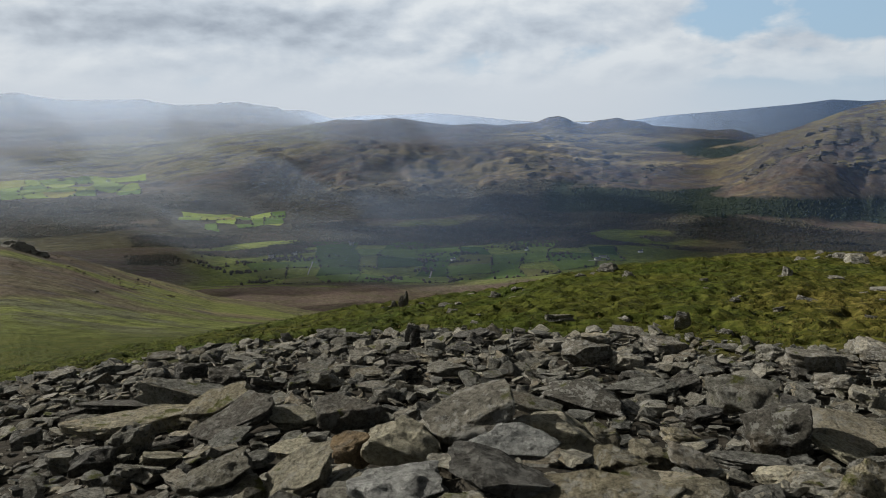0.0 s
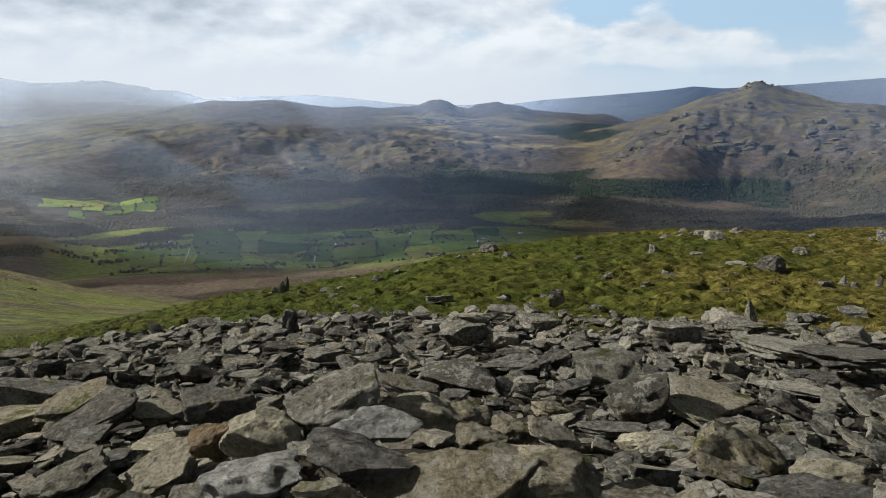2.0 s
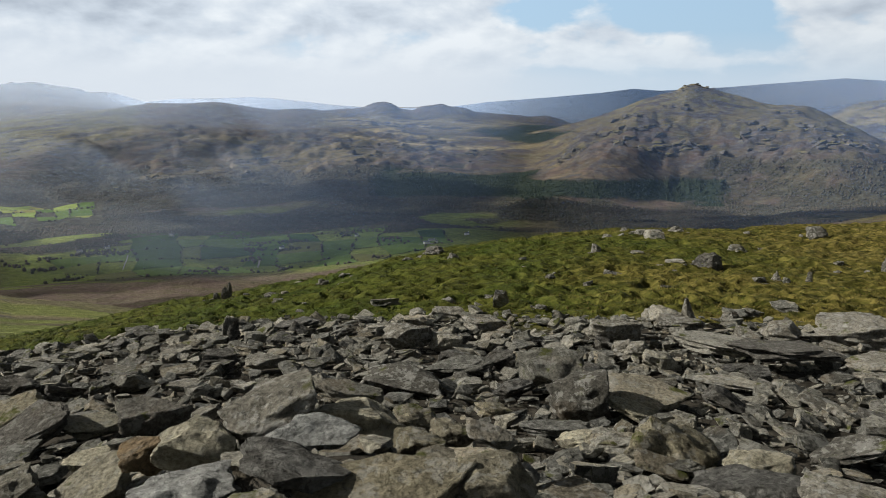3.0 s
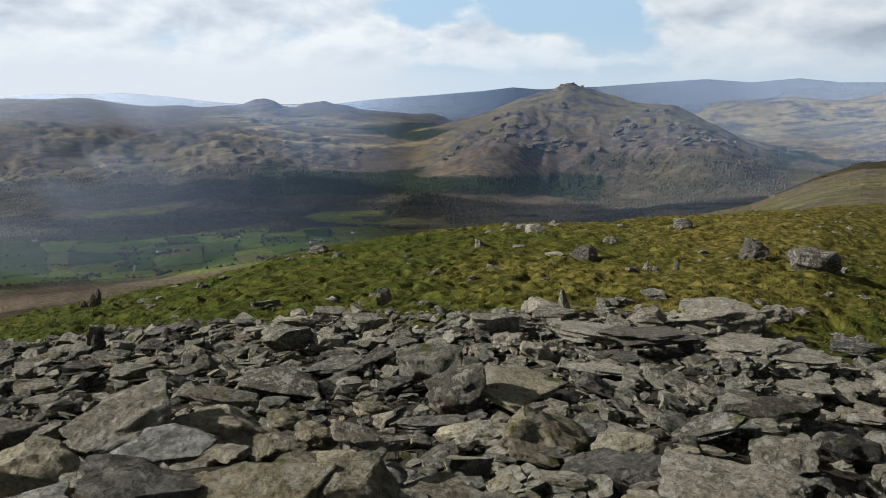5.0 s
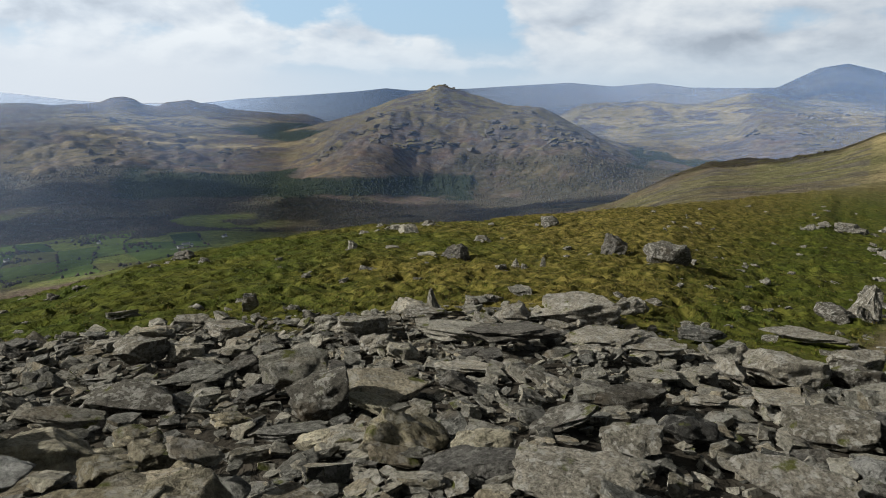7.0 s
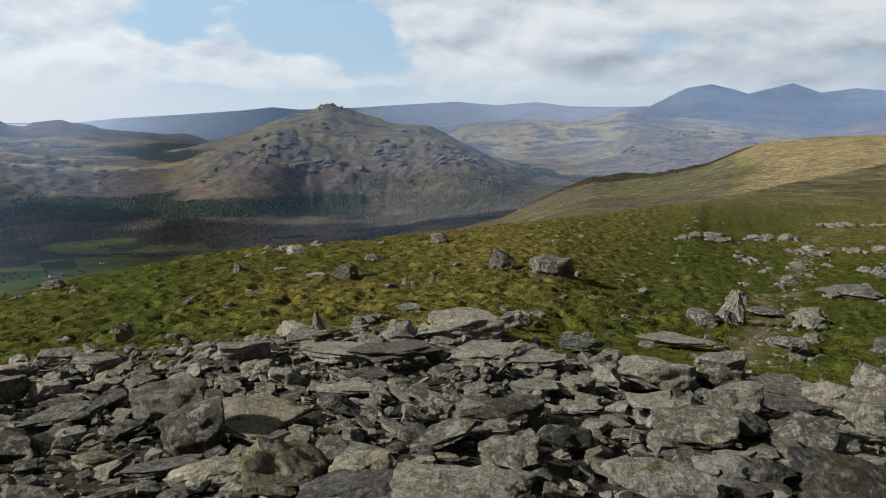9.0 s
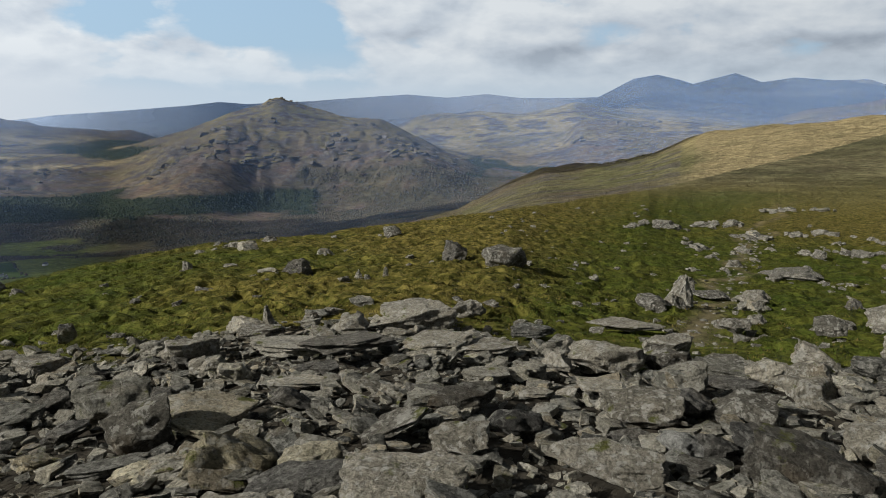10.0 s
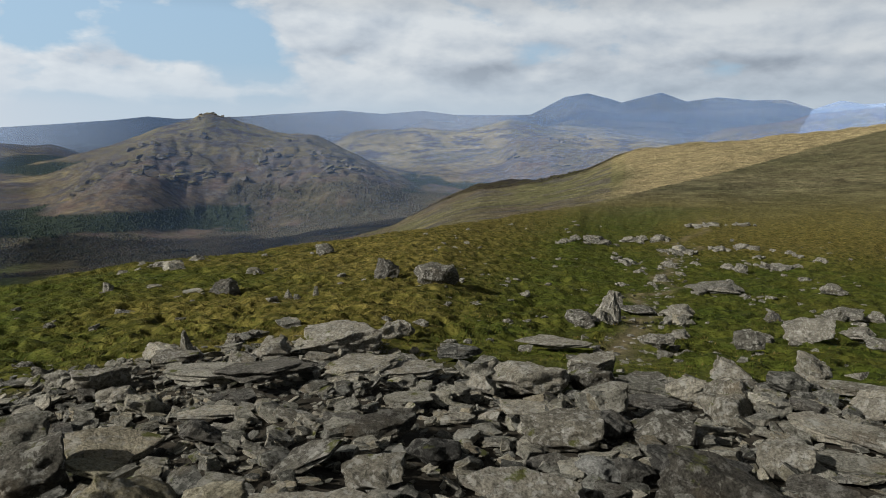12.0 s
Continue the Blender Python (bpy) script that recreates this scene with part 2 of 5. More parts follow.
def ground_material():
    m, k, bsdf = material("fell_ground")
    geo = k.add("ShaderNodeNewGeometry")
    pos = geo.outputs["Position"]
    plan = k.add("ShaderNodeCombineXYZ", X=k.attr("along"), Y=k.attr("out")).outputs[0]
    n_big = k.noise(plan, 0.004, 6.0, 0.6, 0.5)
    n_mid = k.noise(plan, 0.02, 7.0, 0.65, 0.4)
    n_near = k.noise(pos, 0.35, 6.0, 0.6, 0.3)
    n_fine = k.noise(pos, 5.0, 6.0, 0.65)
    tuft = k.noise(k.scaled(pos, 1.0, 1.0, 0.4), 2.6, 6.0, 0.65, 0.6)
    # short turf, from lush green to straw
    turf = k.mix(k.ramp(n_near, [(0.35, 0.0), (0.65, 1.0)]), (0.033, 0.055, 0.006), (0.064, 0.071, 0.011))
    straw = k.mix(k.ramp(tuft, [(0.4, 0.0), (0.62, 1.0)]), (0.085, 0.068, 0.014), (0.155, 0.125, 0.036))
    near = k.mix(k.math("MULTIPLY", k.attr("straw"), k.ramp(tuft, [(0.3, 0.35), (0.6, 1.0)])), turf, straw)
    # shade between tussocks put into the turf colour
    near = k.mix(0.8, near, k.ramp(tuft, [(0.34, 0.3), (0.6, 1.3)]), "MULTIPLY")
    # hill sheet: grass, bracken, crag
    hill = k.mix(k.ramp(n_mid, [(0.35, 0.0), (0.62, 1.0)]), (0.085, 0.085, 0.042), (0.165, 0.148, 0.08))
    # pale dry grass; its colour also carries the sunlight on ridge, spur and fell
    hill = k.mix(k.math("MULTIPLY", k.attr("sunlit_hay"), k.ramp(n_mid, [(0.3, 0.7), (0.6, 1.0)])), hill, k.mix(n_mid, (0.24, 0.198, 0.105), (0.35, 0.29, 0.16)))
    hill = k.mix(k.math("MULTIPLY", k.attr("bracken"), k.ramp(n_mid, [(0.36, 0.35), (0.58, 1.0)])), hill, k.mix(n_big, (0.082, 0.06, 0.052), (0.132, 0.10, 0.082)))
    hill = k.mix(k.attr("pasture"), hill, k.mix(n_mid, (0.10, 0.145, 0.028), (0.19, 0.21, 0.05)))
    crag = k.math("MULTIPLY", k.attr("crag"), k.ramp(k.noise(plan, 0.022, 9.0, 0.7, 0.4), [(0.51, 0.0), (0.56, 1.0)]))
    hill = k.mix(crag, hill, k.mix(n_mid, (0.05, 0.048, 0.05), (0.12, 0.112, 0.11)))
    hill = k.mix(k.math("MULTIPLY", k.attr("cliff"), k.ramp(k.noise(plan, 0.09, 6.0, 0.7), [(0.36, 0.1), (0.56, 1.0)])), hill, k.mix(n_mid, (0.06, 0.058, 0.062), (0.13, 0.125, 0.125)))
    wood = k.mix(k.ramp(k.noise(pos, 0.06, 6.0, 0.7), [(0.3, 0.0), (0.7, 1.0)]), (0.042, 0.046, 0.032), (0.085, 0.075, 0.05))
    hill = k.mix(k.math("MULTIPLY", k.attr("wood"), k.ramp(n_big, [(0.3, 0.7), (0.5, 1.0)])), hill, wood)
    hill = k.mix(k.attr("conifer"), hill, k.mix(n_mid, (0.022, 0.034, 0.024), (0.04, 0.052, 0.032)))
    hill = k.mix(0.8, hill, k.ramp(k.noise(plan, 0.11, 6.0, 0.65, 0.5), [(0.34, 0.45), (0.66, 1.45)]), "MULTIPLY")
    hill = k.mix(0.75, hill, k.ramp(k.noise(pos, 0.55, 6.0, 0.7, 0.4), [(0.36, 0.45), (0.64, 1.5)]), "MULTIPLY")
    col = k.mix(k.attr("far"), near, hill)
    # soil between the stones, darkened so that the gaps look shaded
    shaded_soil = k.mix(n_fine, (0.018, 0.016, 0.012), (0.06, 0.054, 0.042))
    col = k.mix(k.attr("scree"), col, shaded_soil)
    path = k.mix(n_fine, (0.15, 0.105, 0.07), (0.34, 0.27, 0.20))
    col = k.mix(k.math("MULTIPLY", k.attr("path"), k.ramp(n_near, [(0.35, 0.3), (0.55, 1.0)])), col, path)
    k.set(bsdf, "Base Color", col)
    k.set(bsdf, "Roughness", 0.95)
    far_h = k.math("MULTIPLY", k.math("ADD", k.noise(plan, 0.06, 8.0, 0.7), k.noise(plan, 0.018, 6.0, 0.6)), k.math("MULTIPLY", k.attr("far"), 9.0))
    near_h = k.math("MULTIPLY", k.math("ADD", tuft, k.math("MULTIPLY", n_fine, 0.3)), 0.22)
    bump(k, bsdf, k.math("ADD", far_h, near_h), 0.9, 1.0)
    return m


GREYS = [(0.105, 0.112, 0.11), (0.18, 0.186, 0.17), (0.32, 0.322, 0.29), (0.21, 0.216, 0.2), (0.14, 0.15, 0.148), (0.41, 0.41, 0.37), (0.25, 0.246, 0.205), (0.32, 0.295, 0.235)]
STONE = stone_material("grey_slate", GREYS, 0.5, 0.055, 0.18)
STONES = {
    "d": stone_material("dark_slate", [(0.092, 0.096, 0.097), (0.134, 0.134, 0.127), (0.109, 0.107, 0.097)], 0.3, 0.02, 0.1),
    "t": stone_material("tan_slate", [(0.453, 0.446, 0.355), (0.385, 0.374, 0.302), (0.519, 0.509, 0.415)], 0.35, 0.02, 0.5),
    "l": stone_material("lichened_slate", [(0.27, 0.266, 0.236), (0.32, 0.316, 0.281), (0.228, 0.225, 0.204)], 0.85, 0.05, 0.15),
    "u": stone_material("blue_slate", [(0.412, 0.444, 0.461), (0.476, 0.5, 0.509), (0.36, 0.394, 0.414)], 0.15, 0.0, 0.05),
    "r": stone_material("rusty_slate", [(0.302, 0.224, 0.138), (0.268, 0.211, 0.138), (0.336, 0.262, 0.179)], 0.2, 0.0, 0.7),
    "w": stone_material("weathered_slate", [(0.147, 0.147, 0.136), (0.212, 0.21, 0.191), (0.115, 0.117, 0.109)], 0.75, 0.04, 0.15),
    "m": stone_material("mossy_slate", [(0.333, 0.316, 0.237), (0.404, 0.377, 0.282), (0.282, 0.274, 0.223)], 0.5, 0.09, 0.3),
}
GROUND = ground_material()


# ---- the ground ----
def hash2(ix, iy, seed):
    h = (ix * 374761393 + iy * 668265263 + seed * 974634777) & 0xFFFFFFFF
    h = ((h ^ (h >> 13)) * 1274126177) & 0xFFFFFFFF
    return ((h ^ (h >> 16)) & 0xFFFF) / 65535.0


def vnoise(x, y, seed=0):
    """Smooth lattice noise, -1 to 1, for arrays."""
    x, y = np.asarray(x, float), np.asarray(y, float)
    ix, iy = np.floor(x).astype(np.int64), np.floor(y).astype(np.int64)
    fx, fy = x - ix, y - iy
    ux, uy = fx * fx * fx * (fx * (fx * 6 - 15) + 10), fy * fy * fy * (fy * (fy * 6 - 15) + 10)
    a, b = hash2(ix, iy, seed), hash2(ix + 1, iy, seed)
    c, d = hash2(ix, iy + 1, seed), hash2(ix + 1, iy + 1, seed)
    return 2 * ((a + (b - a) * ux) * (1 - uy) + (c + (d - c) * ux) * uy) - 1


def fbm(x, y, octaves, seed=0, gain=0.5):
    total, amp = 0.0, 1.0
    for i in range(octaves):
        total = total + amp * vnoise(np.asarray(x) * 2 ** i + 17.3 * i, np.asarray(y) * 2 ** i - 9.1 * i, seed + i)
        amp *= gain
    return total


def sstep(a, b, v):
    u = np.clip((v - a) / (b - a), 0, 1)
    return u * u * (3 - 2 * u)


def drawn_out(az, r, x, y):
    """Plan coordinates for noise: beyond the valley stretched sideways, to look foreshortened from the camera."""
    far = r > 1700
    return np.where(far, np.radians(az) * 1050.0, x), np.where(far, r, y)


def cliff_steps(u, v):
    """Rock steps on the fells: their height 0 to 1.5, and where the broken face shows."""
    a, b = fbm(u / 34.0, v / 58.0, 3, 123, 0.6), fbm(u / 13.0, v / 26.0, 2, 143, 0.6)
    face = np.exp(-((a - 0.17) / 0.10) ** 2) + np.exp(-((b - 0.22) / 0.12) ** 2)
    return sstep(0.08, 0.26, a) + 0.5 * sstep(0.12, 0.3, b), np.clip(face, 0, 1)


def profile(text):
    """A crest: 'bearing:rise' pairs in degrees, as two arrays."""
    pairs = [p.split(":") for p in text.split()]
    return np.array([float(a) for a, _ in pairs]), np.array([float(b) for _, b in pairs])


# Landforms from near to far: how far off each lies along a bearing (metres), and the angle at which its crest stands.
LANDFORMS = [
    (profile("-180:10.5 180:10.5"), profile("-180:-15 -60:-18.6 -32:-18.2 -20:-17.7 -4:-17 10:-16.9 25:-16.6 45:-15.4 58:-16.6 80:-15.6 120:-14 180:-15")),
    (profile("-60:20 -32:23 -13:26 0:30 10:34 20:38 35:46 50:60 60:105 70:210 76:310 82:400 120:420"),
     profile("-180:-17 -60:-17.4 -32:-17.0 -21:-16.4 -13:-15.7 -7:-14.8 0:-14.1 5:-13.3 9.6:-12.1 14:-11.3 20:-10.4 28:-9.4 35:-8.9 43:-7.9 47.7:-7.2 54:-6.2 60.8:-4.9 66:-3.4 71:-2 76:-.3 80:.9 90:2 120:1.5 180:-17")),
    (profile("-60:36 -32:42 0:55 35:85 50:115 60:190 70:330 80:620 120:640"),
     profile("-180:-19 -60:-19 -32:-18 -21:-17.6 -13:-17.6 0:-17.4 10:-16.4 20:-15 35:-13 50:-9.6 60:-7.4 70:-4.6 76:-2.4 80:-.9 90:-.5 120:-1 180:-19")),
    (profile("-60:430 -31:460 -23:600 -11:820 0:900 30:900 45:1250 54:1200 60:1000 70:800 80:700 120:700"),
     profile("-180:-8 -60:-6.5 -31.5:-8.5 -27.5:-9.7 -23.2:-11.5 -17.7:-13.4 -11:-14.9 -5:-15.6 5:-16 20:-13 30:-10.3 40:-8.3 45.4:-6.7 49:-4.8 52:-3.5 54.5:-3.2 56.8:-2.9 60.2:-2.1 62:-1.35 63.5:-.8 66.7:-.3 70.5:.09 75.9:.82 80:1.36 90:2.5 120:2 180:-8")),
    (profile("-60:800 -31:820 -23:950 -11:1150 0:1250 30:1400 45:1560 60:1450 80:1350 120:1350"),
     profile("-180:-13 -60:-12 -31:-12.6 -23:-13.6 -11:-14.9 0:-15.2 10:-14.5 20:-12.6 30:-10.6 40:-9.4 48:-7.4 60:-5 80:-2.5 120:-2 180:-13")),
    (profile("-180:1750 180:1750"), profile("-180:-13 -31:-11.6 -20:-12.6 0:-12.9 15:-11.9 25:-11.4 35:-9.9 45:-8.2 60:-6.6 80:-4 120:-4 180:-13")),
    (profile("-180:2450 180:2450"), profile("-180:-9 -31:-8.6 -15:-9.4 0:-9.5 10:-9.3 16:-9.5 24:-9.4 32:-8.6 40:-7.4 50:-6.6 60:-6 80:-4 120:-4 180:-9")),
    (profile("-180:2750 180:2750"), profile("-180:-7.4 -31:-7.1 -22:-7.4 -12:-7.6 -5:-7.6 5:-7.3 12:-6.9 20:-7.2 28:-7.6 38:-7 45:-6.2 60:-5.4 80:-3.6 120:-3 180:-7.4")),
    (profile("-180:3080 15:3080 22:2960 44:2960 50:3080 180:3080"), profile("-180:-5.6 -31:-5.9 -20:-6.2 -12:-6.0 -8:-5 -2:-4.7 5:-4.9 12:-5.3 19:-5.4 22:-4.6 26:-3.6 30:-3.1 34:-3.0 38:-3.2 42:-4 46:-4.8 60:-4.4 80:-3 120:-2 180:-5.6")),
    (profile("-180:3400 180:3400"),
     profile("-180:-4 -35:-4.9 -22:-4.6 -15:-3.3 -8:-2.7 0:-2.9 8:-3.1 15:-3.3 19:-2.8 21.3:-2.1 23.4:-1.43 25.6:-.7 28.1:.37 30.5:1.04 31.6:1.5 32.2:1.42 33.9:.97 36.6:.15 39.4:-.07 41.2:-.9 43.5:-2.0 46.3:-3.4 50:-4 60:-3 80:-2 120:-1 180:-4")),
    (profile("-180:3660 180:3660"),
     profile("-180:-2.5 -35:-3.6 -22:-3.2 -15:-2.2 -8:-1.7 0:-2 8:-2 15:-2.2 19:-2.3 22:-2.2 24:-2.6 30:-3 36:-3 40:-2.7 46:-2.5 51:-2 54:-1.3 54.8:-.4 55.6:-.02 58:.05 62:-.02 64.7:-.2 67:-.5 71:-.8 80:-.6 120:0 180:-2.5")),
    (profile("-180:3840 180:3840"),
     profile("-180:-2 -35:-2.9 -22:-2.5 -15:-1.6 -8:-1.1 0:-1.5 8:-1.4 15:-1.5 22:-1.8 30:-2.6 40:-2.2 46:-1.6 51:-1.2 55:-.9 62:-.9 67:-.9 71:-.4 80:.2 120:.5 180:-2")),
    (profile("-180:4050 180:4050"),
     profile("-180:-1 -35:-2.2 -20:-1.7 -14:-1.2 -11:-.8 -8:-.3 -5.8:-.35 -3.6:-.18 -2.8:-.26 -1:-.56 .7:-.74 2.9:-.61 4.2:-.75 5.9:-.6 6.4:-.59 7.2:-.46 8:-.12 8.8:-.02 9.4:-.17 10.1:-.57 11:-.68 11.6:-.38 12.4:-.28 13.2:-.14 13.8:-.33 15.1:-.44 15.7:-.68 17.4:-.81 19.1:-.91 20:-1.02 21.3:-.91 22.3:-1.19 23:-1.5 30:-2 38:-1.3 40.7:-.5 42.4:.3 43.7:.45 45.4:.52 46.7:.67 48:.6 49.8:.41 51.1:.6 52.4:.88 54.1:1.35 55.4:1.2 58:.5 62:.2 66:-.3 67.5:-.2 69:.55 70.1:.92 72:1.1 74.1:1.46 75.5:1.93 76.8:2.05 80:2.4 120:2 180:-1")),
    (profile("-180:4280 180:4280"),
     profile("-180:-.4 -35:-.9 -20:-.7 -14:-.7 -11:-1 -8:-1.5 -4:-1.6 3:-1.8 12:-1.7 20:-1.9 30:-1.4 38:-1.2 44:-.9 50:-.8 54:.2 58:.9 62:.8 66:.6 70:.2 76:.6 80:1 120:1 180:-.4")),
    (profile("-180:4700 180:4700"),
     profile("-180:1 -40:1.7 -30.56:1.42 -29.58:1.51 -28.61:1.3 -27.28:1.09 -25.56:1.03 -23.77:1.08 -21.75:1.14 -21.2:0.98 -19.69:0.75 -18.14:0.8 -16.76:0.89 -16.63:1.05 -16.36:0.93 -15.28:1.02 -14.15:0.82 -12.52:0.62 -12.12:0.41 -10.45:0.37 -9.2:-0.01 -8.4:-.25 -6.2:-.01 -3.6:.03 -1:.16 .7:.08 2.9:-.14 5:-.36 8:-.55 13.5:-.45 16.7:.0 21.3:.39 24.9:.75 27.5:1.08 29.4:.95 33.9:1.22 38.2:1.58 41.4:1.82 44.5:1.62 47.5:1.9 50:1.62 54:1.7 55.8:1.75 58.3:3.06 60:3.36 61.7:2.95 62.5:2.67 65.3:3.41 67.1:2.76 69.2:3.07 71.5:2.83 73.6:2.89 75.5:2.23 77.1:2.79 78.5:2.52 85:2.8 120:2 180:1")),
    (profile("-180:4950 180:4950"), profile("-180:-.5 180:-.5")),
]


def heights(az, r):
    """Ground height over arrays of bearing (degrees) and distance (metres)."""
    shape = np.broadcast(az, r).shape
    az, r = np.broadcast_to(az, shape).ravel(), np.broadcast_to(r, shape).ravel()
    lr = np.log(np.maximum(r, 0.05))
    true_az = az
    bend = np.clip((r - 1800) / 400, 0, 1) * np.abs(np.sin(np.pi * (r - 3400) / 650.0)) * (r < 4700)
    px, py = r * np.sin(np.radians(az)), r * np.cos(np.radians(az))
    az = az + bend * 1.2 * fbm(px / 420.0, py / 420.0, 2, 66)
    ks, tans = [], []
    for i, ((da, dd), (ea, ee)) in enumerate(LANDFORMS):
        wob = 1 + (0.04 * fbm(az / 11.0, 0 * az + i * 3.7, 2, 40 + i) if 2 < i < 9 else 0)
        ks.append(np.log(np.interp(az, da, dd) * wob))
        tans.append(np.tan(np.radians(np.interp(az, ea, ee))))
    # the crests keep their outline
    calm = 1 - 0.85 * np.max([np.exp(-((lr - ks[i]) / 0.014) ** 2) for i in (9, 10, 12, 14)], axis=0)
    z = np.zeros(len(r))
    for i in range(len(ks) - 1):
        u = (lr - ks[i]) / (ks[i + 1] - ks[i])
        sel = (u >= 0) & ((u < 1) | (i == len(ks) - 2))
        us = np.clip(u[sel], 0, 1)
        us = us * 0.6 + 0.4 * us * us * (3 - 2 * us)
        z[sel] = EYE + r[sel] * (tans[i][sel] * (1 - us) + tans[i + 1][sel] * us)
    # the boulder field about the eye, with the pile of slabs in front of it
    az = true_az
    x, y = px, py
    edge_z = EYE + 10.5 * tans[0]
    near = r < np.exp(ks[0])
    zn = edge_z * (r / 10.5) + 0.28 * np.exp(-(r / 4.0) ** 2)
    zn = zn + 0.6 * np.exp(-(((x - 0.3) / 1.1) ** 2 + ((y - 2.2) / 0.75) ** 2))
    z = np.where(near, zn, z)
    # roughness grows with distance
    ramp = np.clip((r - 12) / 40, 0, 1)
    turf = np.clip((r - 9.5) / 4, 0, 1) * np.clip((140 - r) / 60, 0, 1)
    turf = turf * (1 - 0.8 * np.clip(1.2 - np.abs(az - 64.5 - 0.06 * r) / (38.0 / np.maximum(r, 4)), 0, 1))
    z = z + ramp * 0.10 * fbm(x / 3.0, y / 3.0, 2, 5) + turf * (0.095 * (1 - 2 * np.abs(fbm(x / 0.5, y / 0.5, 2, 15))) + 0.09 * fbm(x / 1.1, y / 1.1, 2, 19))
    far = np.clip((r - 300) / 900, 0, 1)
    lim = np.clip((4900 - r) / 200, 0, 1)
    x, y = drawn_out(az, r, x, y)
    ridged = 1 - 2 * np.abs(fbm(x / 260.0, y / 260.0, 5, 21, 0.55))
    z = z + calm * far * lim * (9.0 * ridged + 9.0 * fbm(x / 520.0, y / 520.0, 3, 31) + 5.0 * np.clip((r - 2500) / 500, 0, 1) * (1 - 2 * np.abs(fbm(x / 75.0, y / 75.0, 2, 91)))) * np.clip(np.where(r < 2500, 0.28 + (np.abs(r - 2100) > 500) * 0.25, 0.9), 0, 1)
    # rocky knolls and crags on the pyramid fell and along the moor's edge
    harter = sstep(19, 23, az) * (1 - sstep(43, 48, az)) * sstep(2800, 3000, r) * (1 - sstep(3400, 3480, r))
    edge = sstep(-17, -12, az) * (1 - sstep(13, 19, az)) * sstep(2850, 3050, r) * (1 - sstep(3500, 3700, r))
    harter = harter * (1 - 0.75 * sstep(3180, 3330, r))
    z = z + (harter + 0.8 * edge) * (14.0 * cliff_steps(x, y)[0] - 4.0)
    return z.reshape(shape)


def height(x, y):
    return float(heights(np.array([math.degrees(math.atan2(x, y))]), np.array([math.hypot(x, y)]))[0])


def scree_edge(az):
    """Distance at which the boulder field gives way to turf."""
    return np.interp(az, [-60, -32, -10, 10, 22, 30, 44, 50, 60, 80, 120], [12, 11.5, 11, 10.6, 10.0, 10.8, 10.6, 9.4, 8.8, 9.6, 10])


def ground_sheet():
    az = np.concatenate([np.arange(-180, -42, 4.0), np.arange(-42, 92, 0.19), np.arange(92, 180, 4.0)])
    r = np.concatenate([[0.05], np.exp(np.linspace(math.log(0.8), math.log(9.4), 50)), np.exp(np.linspace(math.log(9.5), math.log(62), 230)), np.exp(np.linspace(math.log(63), math.log(1500), 90)), np.linspace(1515, 4950, 250)])
    A, Rr = np.meshgrid(az, r, indexing="ij")
    Z = heights(A, Rr)
    X, Y = Rr * np.sin(np.radians(A)), Rr * np.cos(np.radians(A))
    na, nr = A.shape
    me = bpy.data.meshes.new("ground")
    co = np.stack([X, Y, Z], -1).reshape(-1, 3)
    i, j = np.meshgrid(np.arange(na), np.arange(nr - 1), indexing="ij")
    i2 = (i + 1) % na
    quads = np.stack([i * nr + j, i2 * nr + j, i2 * nr + j + 1, i * nr + j + 1], -1).reshape(-1, 4)
    me.vertices.add(len(co))
    me.vertices.foreach_set("co", co.ravel())
    me.loops.add(quads.size)
    me.loops.foreach_set("vertex_index", quads.ravel().astype(np.int32))
    me.polygons.add(len(quads))
    me.polygons.foreach_set("loop_start", np.arange(0, quads.size, 4, dtype=np.int32))
    me.polygons.foreach_set("use_smooth", np.ones(len(quads), bool))
    me.update()
    me.validate()
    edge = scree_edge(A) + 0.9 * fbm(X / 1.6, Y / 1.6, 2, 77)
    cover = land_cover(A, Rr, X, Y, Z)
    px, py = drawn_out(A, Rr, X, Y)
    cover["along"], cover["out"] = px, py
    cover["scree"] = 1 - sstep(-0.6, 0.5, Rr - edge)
    for name, val in cover.items():
        at = me.attributes.new(name, "FLOAT", "POINT")
        at.data.foreach_set("value", np.ascontiguousarray(val, dtype=np.float32).ravel())
    me.materials.append(GROUND)
    ob = new("ground", me)
    return tagged(ob, "grassy fell falling to a wooded valley and far hills", "ground", kind="structure")


